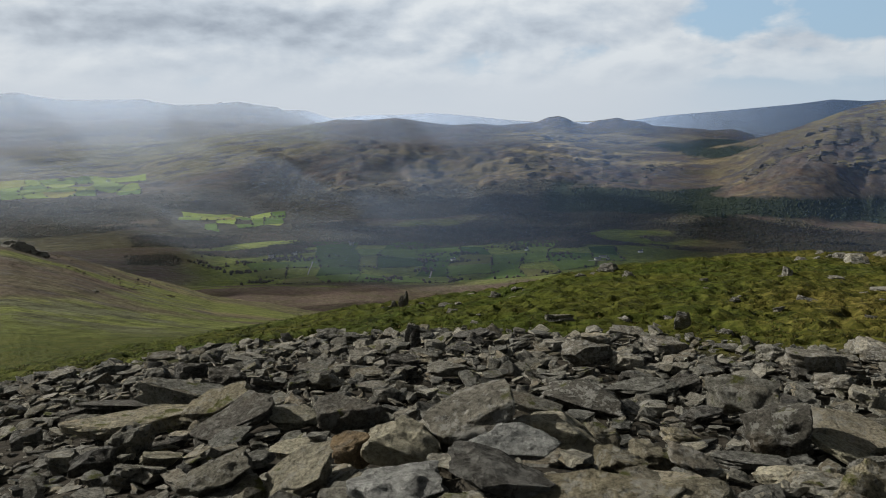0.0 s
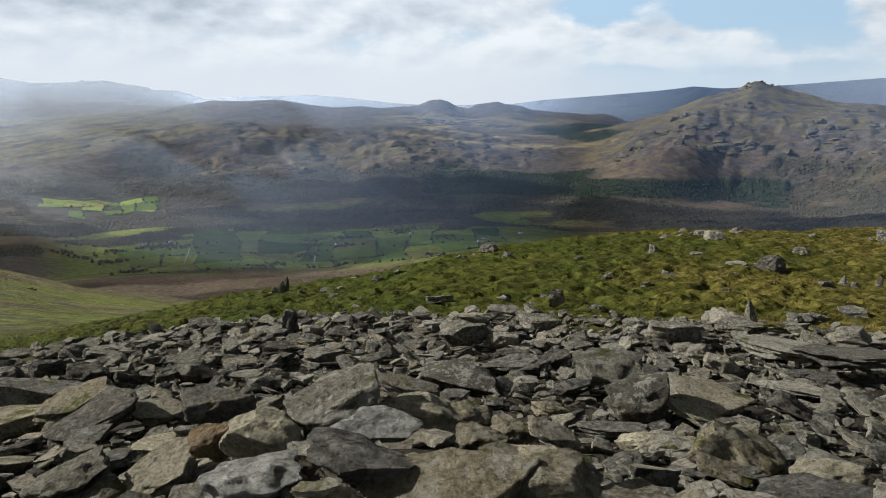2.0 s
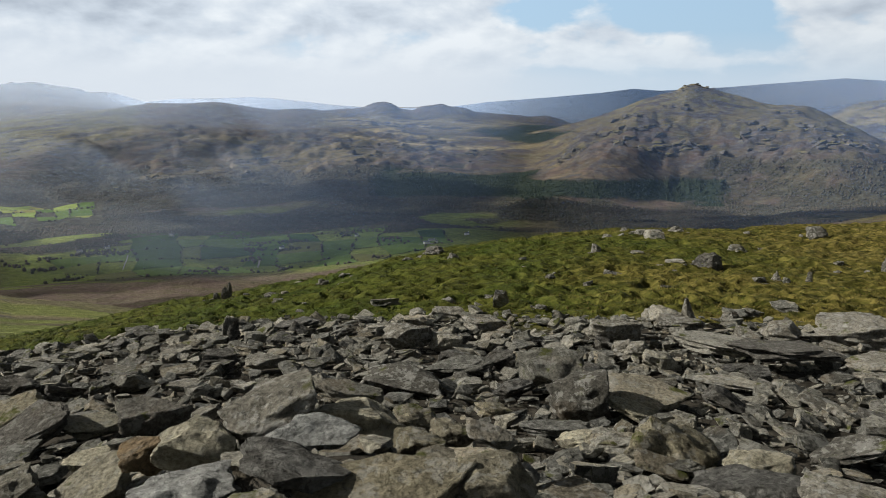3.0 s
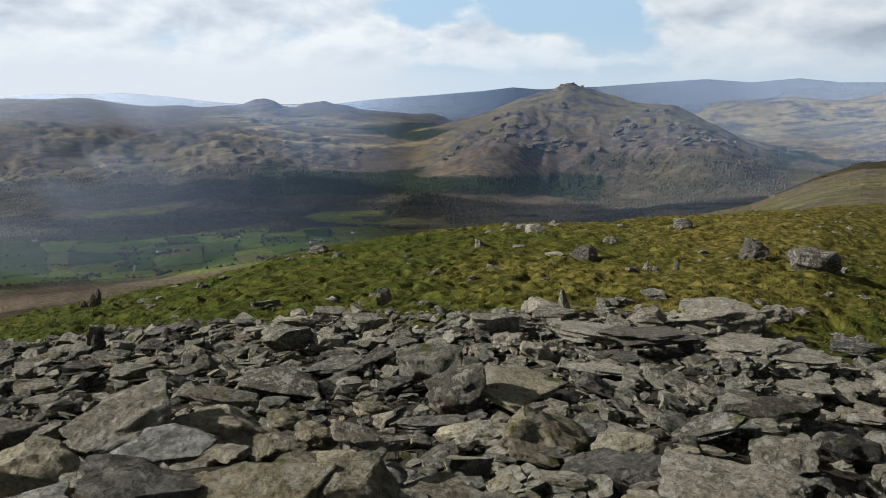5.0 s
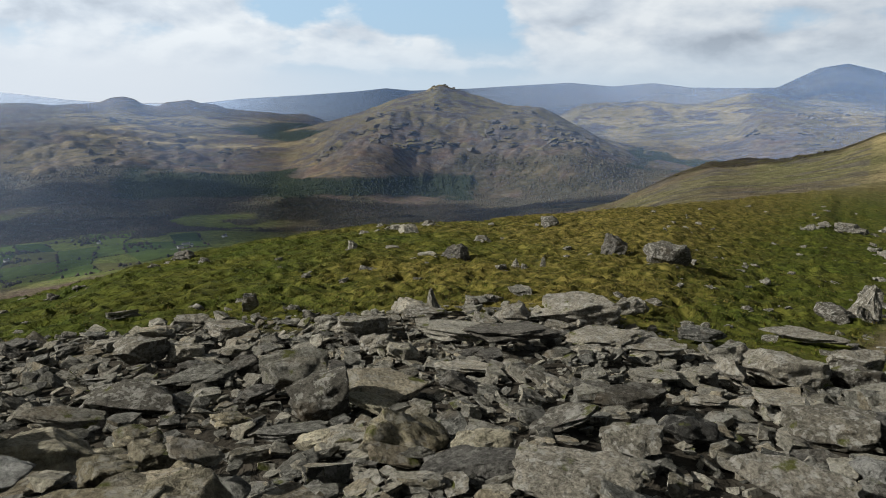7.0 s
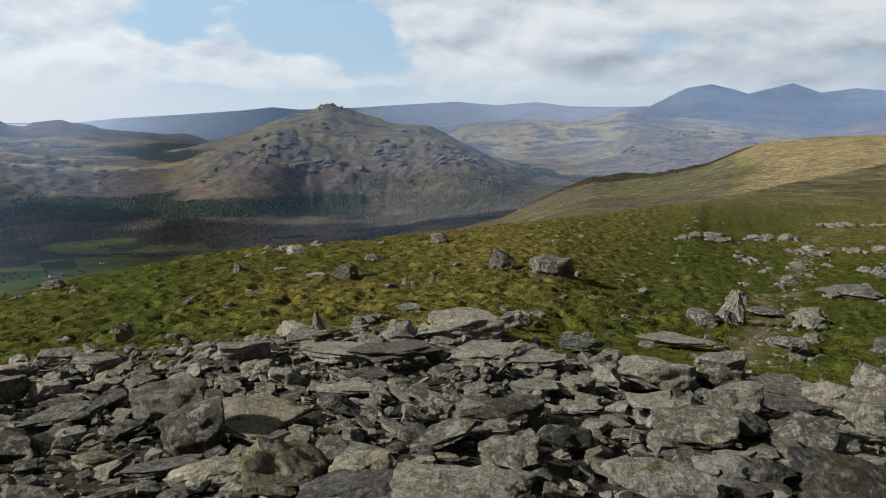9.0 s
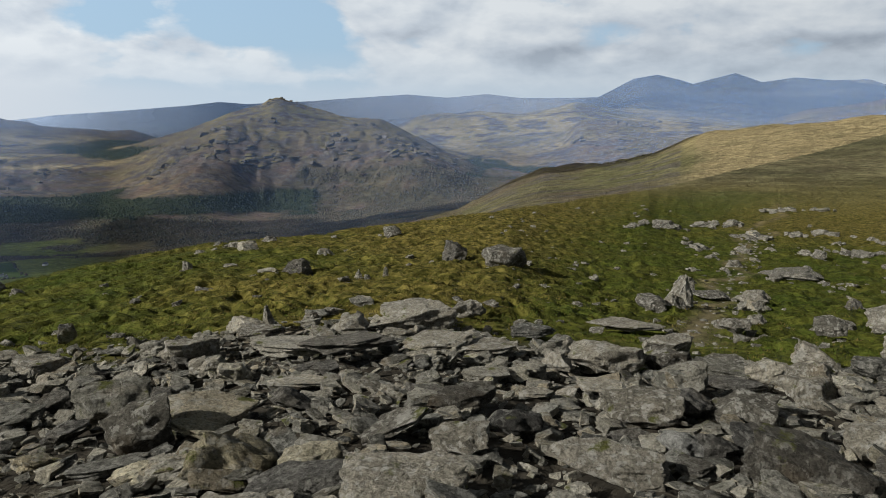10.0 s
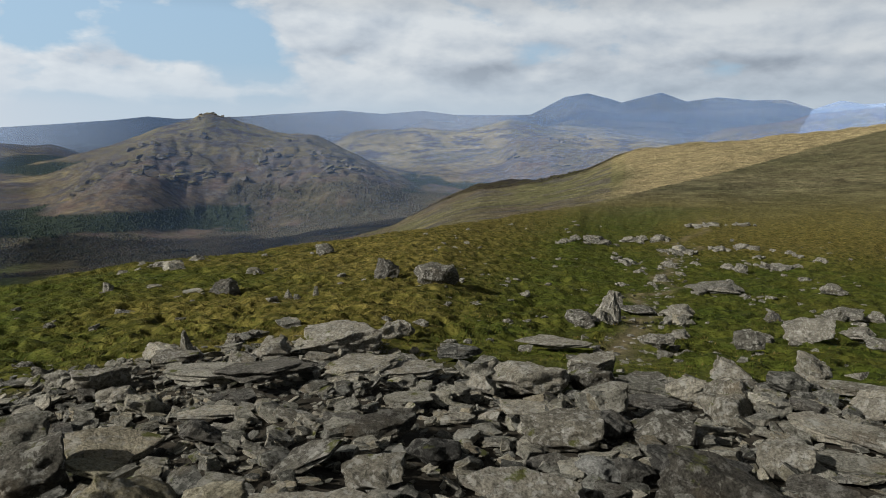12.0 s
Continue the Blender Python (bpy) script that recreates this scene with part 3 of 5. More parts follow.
def land_cover(A, R, X, Y, Z):
    """What grows where, 0 to 1 each; the pale grass also paints slopes as sunlit."""
    X, Y = drawn_out(A, R, X, Y)
    n = fbm(X / 350.0, Y / 350.0, 4, 51)
    n2 = fbm(X / 130.0, Y / 130.0, 3, 61)
    c = {}
    c["far"] = sstep(70, 160, R)
    c["straw"] = np.clip(sstep(14, 46, A + 9 * fbm(X / 9.0, Y / 9.0, 3, 9)) * (1 - 0.95 * np.exp(-((A - 57 - 0.10 * (R - 20)) / (4.0 + 55 / np.maximum(R, 8))) ** 2) * (R < 110)) * (1 - 0.97 * sstep(57, 62, A) * (1 - sstep(45, 70, R))) * 0.8 + 0.12, 0, 1)
    c["bracken"] = np.clip(0.5 + 0.6 * n + 0.5 * sstep(2400, 2900, R) * (1 - sstep(3200, 3500, R)) + 0.7 * sstep(800, 1100, R) * (1 - sstep(1500, 1700, R)) - 0.8 * (A > 55) * (R < 2000), 0, 1)
    c["bracken"] = np.clip(c["bracken"] + 0.6 * (A < -12) * sstep(1400, 1600, R) * (R < 2300) + 0.5 * (A > 42) * (A < 62) * (R > 400) * (R < 1600) * sstep(-0.3, 0.3, n2) + 0.4 * (A < -8) * (R > 200) * (R < 900) * sstep(0.1, 0.4, fbm(X / 45.0, Y / 18.0, 3, 81)), 0, 1)
    valley = sstep(1620, 1800, R + 120 * n2) * (1 - sstep(2330, 2520, R + 150 * n2)) * sstep(-22, -16, A + 3 * n) * (1 - sstep(14, 20, A + 3 * n))
    c["pasture"] = np.clip(valley + 0.8 * (1 - sstep(450, 700, R)) * (A < -5) * sstep(-0.2, 0.5, n2 + 0.2 + 0.5 * fbm(X / 40.0, Y / 40.0, 2, 71)), 0, 1)
    # zones by the angle below eye level, laid out to fit the camera's view
    E = np.degrees(np.arctan2(Z - EYE, R)) + 0.45 * n2 + 0.3 * n
    A2 = A + 1.6 * n
    zone = lambda a0, a1, e0, e1: sstep(a0 - 1, a0 + 1, A2) * (1 - sstep(a1 - 1, a1 + 1, A2)) * sstep(e0 - 0.2, e0 + 0.2, E) * (1 - sstep(e1 - 0.2, e1 + 0.2, E)) * (R > 1900)
    conifer = np.maximum(zone(9, 35, -7.3, -5.2) * (1 - zone(22.5, 31, -5.6, -4.4)), zone(17, 24.5, -2.6, -1.7) * (R > 3300))
    conifer = np.maximum(conifer, 0.9 * zone(46, 57, -4.2, -2.7) * (n2 > -0.1) * (R > 2500))
    c["conifer"] = np.clip(conifer, 0, 1)
    wood = np.maximum(zone(-15, 12, -8.0, -5.2), np.maximum(zone(-4, 36, -9.9, -7.2) * sstep(-1.0, -0.6, n2), zone(-24, 2, -10.4, -7.6) * sstep(-0.6, -0.25, n2))) 
    wood = np.maximum(wood, zone(-34, -12, -9.5, -3.2) * sstep(-0.35, 0.0, n + 0.5 * n2) * (1 - sstep(3000, 3300, R)))
    wood = np.maximum(wood, zone(28, 52, -9.6, -5.2) * sstep(-0.75, -0.3, n2))
    wood = np.maximum(wood, zone(33, 50, -5.4, -3.4) * sstep(-0.05, 0.25, n2))
    c["wood"] = np.clip(wood - conifer, 0, 1)
    # pale grass, with sunlit slopes painted in: right ridge, left spur, pyramid fell, far land
    c["sunlit_hay"] = np.clip(1.0 * sstep(60, 64, A + 4 * n2) * sstep(330, 480, R) * (1 - sstep(1300, 1600, R)) + 0.32 * sstep(3080, 3220, R + 120 * n2) * (R < 3560) * (A > 20) * (A < 43) + 0.9 * zone(22.5, 31, -5.6, -4.6) + 0.95 * zone(7, 21, -2.6, -1.9) * sstep(-0.4, 0.0, n2) + 0.9 * (R > 300) * (R < 900) * (A < -8) * sstep(-0.3, 0.3, n2 + n) * sstep(-30, -22, A + 6 * n2) + 0.55 * (R > 3450) * (A > 38) * (A < 66) * sstep(-0.6, 0.1, n2) * (1 - sstep(4150, 4350, R)) + 0.9 * np.exp(-((R - 3780 - 60 * n2) / 90.0) ** 2) * sstep(2, 6, A) * (1 - sstep(19, 24, A)) * sstep(-0.5, 0.2, n) + 0.2 * sstep(0.0, 0.5, n2) * (R > 3000) * (R < 3600) * (A < 20), 0, 1)
    c["pasture"] = np.clip(c["pasture"] + 0.12 * (A > 42) * (A < 63) * (R > 500) * (R < 1600) + 0.08 * sstep(20, 24, A) * (1 - sstep(42, 46, A)) * sstep(3050, 3200, R + 150 * n2) * (R < 3560), 0, 1)
    c["crag"] = np.clip(sstep(2850, 3100, R + 200 * n) + 0.5 * (R < 1400) * (A < -18) + 0.7 * (R < 1500) * (A > 42) * (A < 62), 0, 1)
    c["sunlit_hay"] = np.maximum(c["sunlit_hay"], (R > 4350) * (A > -9) * (A < 16))
    # dry grass, pale as if sunlit: two long strips across the moor, and knolls along its edge
    E0 = np.degrees(np.arctan2(Z - EYE, R)) + 0.12 * n2
    for az_s, el_s, half in (([4, 6.4, 9.2, 13, 17, 20, 21.7, 24], [-2.5, -2.75, -3.1, -3.55, -3.5, -3.25, -2.9, -2.4], 0.14), ([9, 12.4, 16, 19.5, 21.5], [-1.75, -1.85, -2.0, -2.15, -1.9], 0.2)):
        strip = np.exp(-((E0 - np.interp(A, az_s, el_s)) / half) ** 4) * sstep(az_s[0], az_s[0] + 3, A) * (1 - sstep(az_s[-1] - 1, az_s[-1], A)) * (R > 3000) * (R < 4060)
        c["sunlit_hay"] = np.maximum(c["sunlit_hay"], strip)
    c["sunlit_hay"] = np.maximum(c["sunlit_hay"], 0.32 * zone(-8, 9, -4.4, -2.8) * sstep(0.0, 0.35, fbm(X / 40.0, Y / 60.0, 3, 171)))
    c["crag"] = np.maximum(c["crag"], 0.9 * zone(4, 17, -1.3, 1.0))
    c["bracken"] = np.maximum(c["bracken"], 0.9 * zone(-10, 21, -4.2, 1.0) * (R > 3300) * (1 - np.clip(1.5 * c["sunlit_hay"], 0, 1)))
    c["bracken"] = np.maximum(c["bracken"], 0.8 * zone(25, 43, -4.4, -1.1))
    c["sunlit_hay"] = c["sunlit_hay"] * (1 - 0.7 * zone(25, 43, -4.4, -1.3))
    c["bracken"] = np.where(R > 3000, c["bracken"] * (1 - np.clip(1.3 * c["sunlit_hay"], 0, 1)), c["bracken"])
    c["cliff"] = cliff_steps(X, Y)[1] * sstep(2850, 3050, R + 100 * n) * (1 - sstep(3750, 3950, R)) * (0.14 + 0.86 * sstep(19, 24, A)) * (1 - sstep(60, 66, A))
    c["path"] = 0.6 * np.clip(0.8 - np.abs(A - (64.5 + 0.06 * R + 1.6 * fbm(R / 5.0, 0 * R, 2, 3))) / (38.0 / np.maximum(R, 4)), 0, 1) * sstep(11, 13, R) * (1 - sstep(75, 110, R))
    return c


ground = ground_sheet()


# ---- sheets imitating haze over the valley ----
def haze_material():
    m = bpy.data.materials.new("haze")
    m.use_nodes = True
    m.node_tree.nodes.clear()
    k = Nodes(m.node_tree)
    geo = k.add("ShaderNodeNewGeometry")
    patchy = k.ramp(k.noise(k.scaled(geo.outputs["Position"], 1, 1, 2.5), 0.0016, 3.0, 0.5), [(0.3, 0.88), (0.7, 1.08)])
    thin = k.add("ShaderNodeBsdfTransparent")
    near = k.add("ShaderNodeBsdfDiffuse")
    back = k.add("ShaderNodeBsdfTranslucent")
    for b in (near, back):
        k.set(b, "Color", k.mix(k.attr("sheet_pale"), (0.31, 0.52, 0.95), (0.6, 0.74, 0.96)))
    # fixed normals along the sun line, so each sheet catches full sunlight whichever way it hangs
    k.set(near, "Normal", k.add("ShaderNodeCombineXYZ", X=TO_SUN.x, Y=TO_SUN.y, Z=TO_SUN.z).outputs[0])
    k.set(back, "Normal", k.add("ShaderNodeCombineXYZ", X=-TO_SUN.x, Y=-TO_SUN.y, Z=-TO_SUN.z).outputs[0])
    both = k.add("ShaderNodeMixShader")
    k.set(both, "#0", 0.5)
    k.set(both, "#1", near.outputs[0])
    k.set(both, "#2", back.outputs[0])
    mix = k.add("ShaderNodeMixShader")
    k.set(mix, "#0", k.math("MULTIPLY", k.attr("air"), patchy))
    k.set(mix, "#1", thin.outputs[0])
    k.set(mix, "#2", both.outputs[0])
    out = k.add("ShaderNodeOutputMaterial")
    k.set(out, "Surface", mix.outputs[0])
    return m


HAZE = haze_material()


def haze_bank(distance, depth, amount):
    """A see-through sheet added as haze, fitted to the camera's sight lines: thin where the hillside rises close behind
    it, full over deep air.
    """
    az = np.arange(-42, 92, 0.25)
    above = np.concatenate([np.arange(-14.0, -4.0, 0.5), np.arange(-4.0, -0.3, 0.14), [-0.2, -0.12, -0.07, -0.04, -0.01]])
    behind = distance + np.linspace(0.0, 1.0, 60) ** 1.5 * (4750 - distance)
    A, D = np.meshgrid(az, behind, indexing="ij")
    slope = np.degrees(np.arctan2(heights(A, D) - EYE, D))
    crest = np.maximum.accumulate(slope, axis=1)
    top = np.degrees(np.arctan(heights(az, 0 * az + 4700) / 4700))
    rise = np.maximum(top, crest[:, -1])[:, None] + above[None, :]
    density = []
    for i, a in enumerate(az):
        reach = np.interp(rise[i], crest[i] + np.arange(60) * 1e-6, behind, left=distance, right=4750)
        d = 1 - (1 - min(0.9, amount * float(HAZE_GAIN(a, distance)))) ** np.clip((reach - distance) / depth, 0, 1)
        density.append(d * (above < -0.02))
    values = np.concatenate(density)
    # the far sheets swing outward so that the stretch edge-on to the sun hides from the camera behind the craggy hill
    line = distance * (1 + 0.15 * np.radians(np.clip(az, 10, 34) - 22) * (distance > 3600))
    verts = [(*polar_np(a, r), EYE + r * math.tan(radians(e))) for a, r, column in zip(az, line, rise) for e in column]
    n, faces = len(above), []
    for i in range(len(az) - 1):
        for j in range(n - 1):
            q = (i * n + j, (i + 1) * n + j, (i + 1) * n + j + 1, i * n + j + 1)
            if max(values[c] for c in q) > 0.0005:
                faces.append(q)
    me = bpy.data.meshes.new("haze_bank")
    me.from_pydata(verts, [], faces)
    at = me.attributes.new("air", "FLOAT", "POINT")
    at.data.foreach_set("value", np.array(values, dtype=np.float32))
    # bright haze put into the colour: paler toward the sun and on the far sheets
    sheet_pale = np.repeat(np.maximum(1 - sstep(-24, 18, az), (1 - 0.42 * sstep(6, 24, az) + 0.2 * sstep(28, 34, az) * (1 - sstep(50, 57, az))) * (distance > 3600)), n)
    me.attributes.new("sheet_pale", "FLOAT", "POINT").data.foreach_set("value", sheet_pale.astype(np.float32))
    for p in me.polygons:
        p.use_smooth = True
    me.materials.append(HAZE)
    return tagged(new("haze_bank", me), "see-through sheet imitating blue-white haze, fitted to the camera view", "haze", kind="structure")


def polar_np(a, d):
    return d * math.sin(radians(a)), d * math.cos(radians(a))


# sheet density by bearing, tuned to the view: more toward the coast, less before the high range
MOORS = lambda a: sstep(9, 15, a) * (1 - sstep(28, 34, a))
HAZE_GAIN = lambda a, d: (1 - 0.3 * (1 - sstep(-16, -6, a)) - 0.2 * (1 - sstep(17, 25, a)) * (d < 3600) - 0.38 * sstep(40, 50, a) + 0.5 * MOORS(a) * (d > 2800)
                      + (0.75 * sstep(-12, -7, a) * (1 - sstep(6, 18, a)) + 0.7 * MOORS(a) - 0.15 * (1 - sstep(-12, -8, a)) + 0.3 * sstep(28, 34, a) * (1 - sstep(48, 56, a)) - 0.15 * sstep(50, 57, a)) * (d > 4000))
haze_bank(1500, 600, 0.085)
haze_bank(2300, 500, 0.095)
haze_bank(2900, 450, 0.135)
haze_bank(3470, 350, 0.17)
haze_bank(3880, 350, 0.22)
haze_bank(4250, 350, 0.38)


# ---- stones ----
def rock_mesh(name, rng, cuts, subdiv, flat=0.75, broken=0.085, mat=None, lim=0.45, taper=0.0, edge=0.06):
    """An angular, weathered block about 2 x 2 x 2: a box trimmed by planes, edges broken, faces roughened and ledged."""
    bm = bmesh.new()
    bmesh.ops.create_cube(bm, size=2.0)
    for _ in range(cuts):
        d = Vector((rng.gauss(0, 1), rng.gauss(0, 1), rng.gauss(0, flat))).normalized()
        reach = rng.uniform(0.66, 1.0)
        g = bmesh.ops.bisect_plane(bm, geom=bm.verts[:] + bm.edges[:] + bm.faces[:], dist=1e-5, plane_co=d * reach, plane_no=d, clear_outer=True)
        edges = [e for e in g["geom_cut"] if isinstance(e, bmesh.types.BMEdge)]
        if edges:
            bmesh.ops.holes_fill(bm, edges=edges)
    bmesh.ops.dissolve_degenerate(bm, dist=0.04, edges=bm.edges[:])
    if subdiv:
        bmesh.ops.bevel(bm, geom=bm.edges[:], offset=edge, segments=1 if edge < 0.07 else 2, profile=0.6, affect="EDGES", clamp_overlap=True)
    bmesh.ops.triangulate(bm, faces=bm.faces[:])
    for i in range(subdiv):
        most = lim / (i + 1)
        bmesh.ops.subdivide_edges(bm, edges=[e for e in bm.edges if e.calc_length() > most], cuts=1, use_grid_fill=False)
        bmesh.ops.triangulate(bm, faces=[f for f in bm.faces if len(f.verts) > 3])
    seed = Vector((rng.uniform(-50, 50), rng.uniform(-50, 50), rng.uniform(-50, 50)))
    for v in bm.verts:
        p = v.co * 1.3 + seed
        push = noise.noise(p) * 0.2
        if subdiv:
            push += noise.noise(p * 3.3) * broken + noise.noise(p * 8.0) * broken * 0.55 + 0.05 * math.copysign(min(1, abs(noise.noise(p * 2.1)) * 4), noise.noise(p * 2.1))
            ledge = math.floor(v.co.z * 3.5 + noise.noise(p * 0.8) * 1.5)
            k = 1 + 0.055 * math.sin(ledge * 12.9898 + seed.x)
            v.co.x *= k
            v.co.y *= k
        v.co += v.co.normalized() * push
        v.co.x, v.co.y = v.co.x * (1 - taper * v.co.z) + taper * 0.5 * v.co.z, v.co.y * (1 - taper * v.co.z)
    if edge >= 0.07:
        lo = Vector([min(v.co[i] for v in bm.verts) for i in range(3)])
        hi = Vector([max(v.co[i] for v in bm.verts) for i in range(3)])
        for v in bm.verts:
            v.co = Vector([(2 * v.co[i] - lo[i] - hi[i]) / (hi[i] - lo[i]) for i in range(3)])
    bmesh.ops.recalc_face_normals(bm, faces=bm.faces[:])
    me = bpy.data.meshes.new(name)
    bm.to_mesh(me)
    bm.free()
    for p in me.polygons:
        p.use_smooth = True
    me.set_sharp_from_angle(angle=radians(28 if edge < 0.07 else 40))
    me.materials.append(mat or STONE)
    return me


rng = random.Random(7)
SHAPES = [rock_mesh("rock", rng, rng.randint(8, 13), 3, lim=0.95) for _ in range(28)]
CRAGS = [rock_mesh("crag", rng, rng.randint(11, 16), 3, flat=0.6, broken=0.15, lim=0.95, taper=rng.uniform(0.05, 0.22)) for _ in range(14)]
PLATES = [rock_mesh("plate", rng, rng.randint(8, 12), 3, flat=0.16, lim=0.95) for _ in range(16)]
MIDDLE = [rock_mesh("slab", rng, rng.randint(6, 9), 1, 0.35, lim=0.85) for _ in range(20)]
SMALL = [rock_mesh("fragment", rng, rng.randint(5, 8), 0, 0.5) for _ in range(18)]
TONED = {}


def toned(shape, tone):
    """The same shape in another stone."""
    if tone not in "dtlurmw":
        return shape
    key = (shape.name, tone)
    if key not in TONED:
        TONED[key] = shape.copy()
        TONED[key].materials[0] = STONES[tone]
    return TONED[key]


WORDS = {"g": "grey", "d": "dark grey", "t": "tan-brown", "l": "pale lichened", "u": "smooth blue-grey", "r": "rust-stained", "m": "mossy grey", "w": "weathered pale grey"}
FORMS = {"s": ("flat_rock", "flat {} slate slab lying in the boulder field"), "b": ("boulder", "rough {} boulder lying in the boulder field"), "p": ("standing_stone", "narrow {} stone standing on end in the ground")}
taken = []


def set_stone(x, y, wide, deep, tall, yaw, kind, sink, label, group, tilt):
    ob = new(FORMS[kind[0]][0], toned(rng.choice(PLATES if kind[0] == "s" else ROUNDED if wide > 1.0 and kind == "bd" else CRAGS if group == "rocks in the turf" else SHAPES), "w" if kind == "bd" and wide > 1.0 else kind[1]))
    z = height(x, y)
    if group == "rocks in the turf":
        z = min(z, *[height(x + a * wide * 0.3, y + b * deep * 0.3) for a in (-1, 1) for b in (-1, 1)]) + tall * 0.1
    ob.matrix_world = Matrix.Translation((x, y, z + tall * (0.5 - sink))) @ pose(0, 0, 0, rng.gauss(0, tilt), rng.gauss(0, tilt), yaw) @ Matrix.Diagonal((wide * 0.5, deep * 0.5, tall * 0.52, 1))
    taken.append((x, y, max(wide, deep) * 0.5))
    return tagged(ob, label.format(WORDS[kind[1]]), "rock", group)


ROUNDED = [rock_mesh("cobble", rng, rng.randint(15, 20), 3, flat=0.8, broken=0.05, lim=0.95) for _ in range(12)]


def turf_rock(x, y, z, wide, deep, tall, tilt, roll, yaw, kind):
    """A weathered rock standing out of the turf beside the path."""
    z = max(z, height(x, y) + tall * 0.2)
    ob = hero(x, y, z - 0.05 * tall, wide, deep * 1.1, tall * 1.05, tilt, roll, yaw, kind)
    for _ in range(3):
        a = rng.uniform(0, 6.28)
        turf_stones.append((x + math.cos(a) * wide * 0.6, y + math.sin(a) * wide * 0.6, wide * rng.uniform(0.06, 0.16)))
    return tagged(ob, "{} rock breaking through the short turf".format(WORDS[kind[1]]), "rock", "rocks in the turf")


turf_stones = []


def hero(x, y, z, wide, deep, tall, tilt, roll, yaw, kind):
    """A large stone of the boulder field, centred at z; placed, sized and tilted to fit the camera's view."""
    ob = new(HERO_NAMES[kind[0]], toned(rng.choice(HEROES[kind[0]]), kind[1]))
    ob.matrix_world = Matrix.Translation((x, y, z)) @ pose(0, 0, 0, tilt + rng.gauss(0, 2), roll, yaw + rng.choice((0, 0, 180)) * (kind[0] != "w") * (not tilt) * (not roll)) @ Matrix.Diagonal((wide * 0.52, deep * 0.54, tall * 0.53, 1))
    taken.append((x, y, max(wide, deep) * 0.46))
    heap = math.hypot(x, y) < 3.3 and x < 1.6
    return tagged(ob, ("{} stone of a low heap among the boulders" if heap else FORMS[kind[0] if kind[0] in FORMS else "b"][1]).format(WORDS[kind[1]]), "rock", "stones of the low heap" if heap else "rocks of the boulder field")


HERO_NAMES = {"s": "flat_rock", "b": "boulder", "w": "boulder", "p": "standing_stone"}
HEROES = {
    "s": [rock_mesh("plate", rng, rng.randint(8, 12), 4, flat=0.14, broken=0.028, lim=0.6, edge=0.1) for _ in range(10)],
    "b": [rock_mesh("cobble", rng, rng.randint(14, 19), 4, flat=0.9, broken=0.035, lim=0.6, edge=0.2) for _ in range(10)],
    "w": [rock_mesh("block", rng, rng.randint(6, 9), 4, flat=0.7, broken=0.03, lim=0.6, edge=0.07) for _ in range(10)],
    "p": [rock_mesh("pillar", rng, rng.randint(10, 14), 3, flat=0.4, broken=0.16, lim=0.8, taper=0.75, edge=0.07) for _ in range(3)],
}


def stone(x, y, wide, deep, tall, yaw, kind):
    return set_stone(x, y, wide, deep, tall, yaw, kind, -0.16, FORMS[kind[0]][1], "rocks of the boulder field", 8)


def outcrop(x, y, wide, deep, tall, yaw, kind):
    """A rock in the turf, with broken pieces about its foot."""
    big = wide > 1.2 and x > 1.5 * y
    kind = kind.replace("l", "w")
    for _ in range(9 if big else rng.randint(1, 4)):
        a, d = rng.uniform(0, 6.28), wide * rng.uniform(0.35, 0.85)
        s = wide * (rng.uniform(0.06, 0.2) if big else rng.uniform(0.08, 0.28) if wide < 1 else rng.uniform(0.04, 0.1))
        px, py = x + math.cos(a) * d, y + math.sin(a) * d * 0.7
        turf_stones.append((px, py, s))
    if big:
        wide, deep, tall = wide * 0.72, deep * 0.7, tall * 0.75
    if "p" in kind and wide > 0.8:
        tall *= 0.75
    if wide > 1 and kind == "bd":
        wide, deep, tall = wide * 0.86, deep * 0.8, tall * 1.15
    return set_stone(x, y, wide * 0.92, deep * 0.92, tall * 1.12, yaw, kind, 0.26, "{} rock breaking through the short turf", "rocks in the turf", 4)


hero(0.25, 2.40, 0.47, 0.32, 0.17, 0.07, 24, 6, -3, "su")
hero(0.11, 2.74, 0.41, 0.36, 0.27, 0.17, 0, -14, 0, "bl")
hero(0.47, 2.73, 0.31, 0.43, 0.32, 0.22, 0, 8, -8, "bt")
hero(0.18, 2.09, 0.51, 0.33, 0.25, 0.09, 0, 14, -2, "bd")
hero(-0.15, 2.13, 0.43, 0.30, 0.23, 0.14, 0, 4, 7, "wu")
hero(-0.14, 2.61, 0.37, 0.31, 0.23, 0.18, 0, 18, 5, "bt")
hero(-0.33, 2.72, 0.31, 0.21, 0.16, 0.10, 0, -18, 9, "wr")
hero(-0.16, 3.07, 0.29, 0.12, 0.09, 0.07, 0, -30, 5, "bl")
hero(0.38, 1.97, 0.46, 0.63, 0.28, 0.08, 14, -5, -8, "sm")
hero(0.73, 1.99, 0.44, 0.33, 0.24, 0.18, 0, 6, -18, "bm")
hero(0.60, 2.32, 0.44, 0.18, 0.14, 0.09, 0, 0, -12, "bm")
hero(0.77, 2.53, 0.36, 0.17, 0.13, 0.10, 0, 0, -15, "bm")
hero(0.88, 2.40, 0.40, 0.20, 0.09, 0.05, 16, 16, -18, "sl")
hero(0.35, 2.16, 0.45, 0.11, 0.08, 0.06, 0, 0, -6, "bt")
hero(0.06, 1.91, 0.52, 0.16, 0.07, 0.05, 0, 0, 2, "sm")
hero(0.47, 2.42, 0.37, 0.14, 0.11, 0.07, 0, 20, -9, "wu")
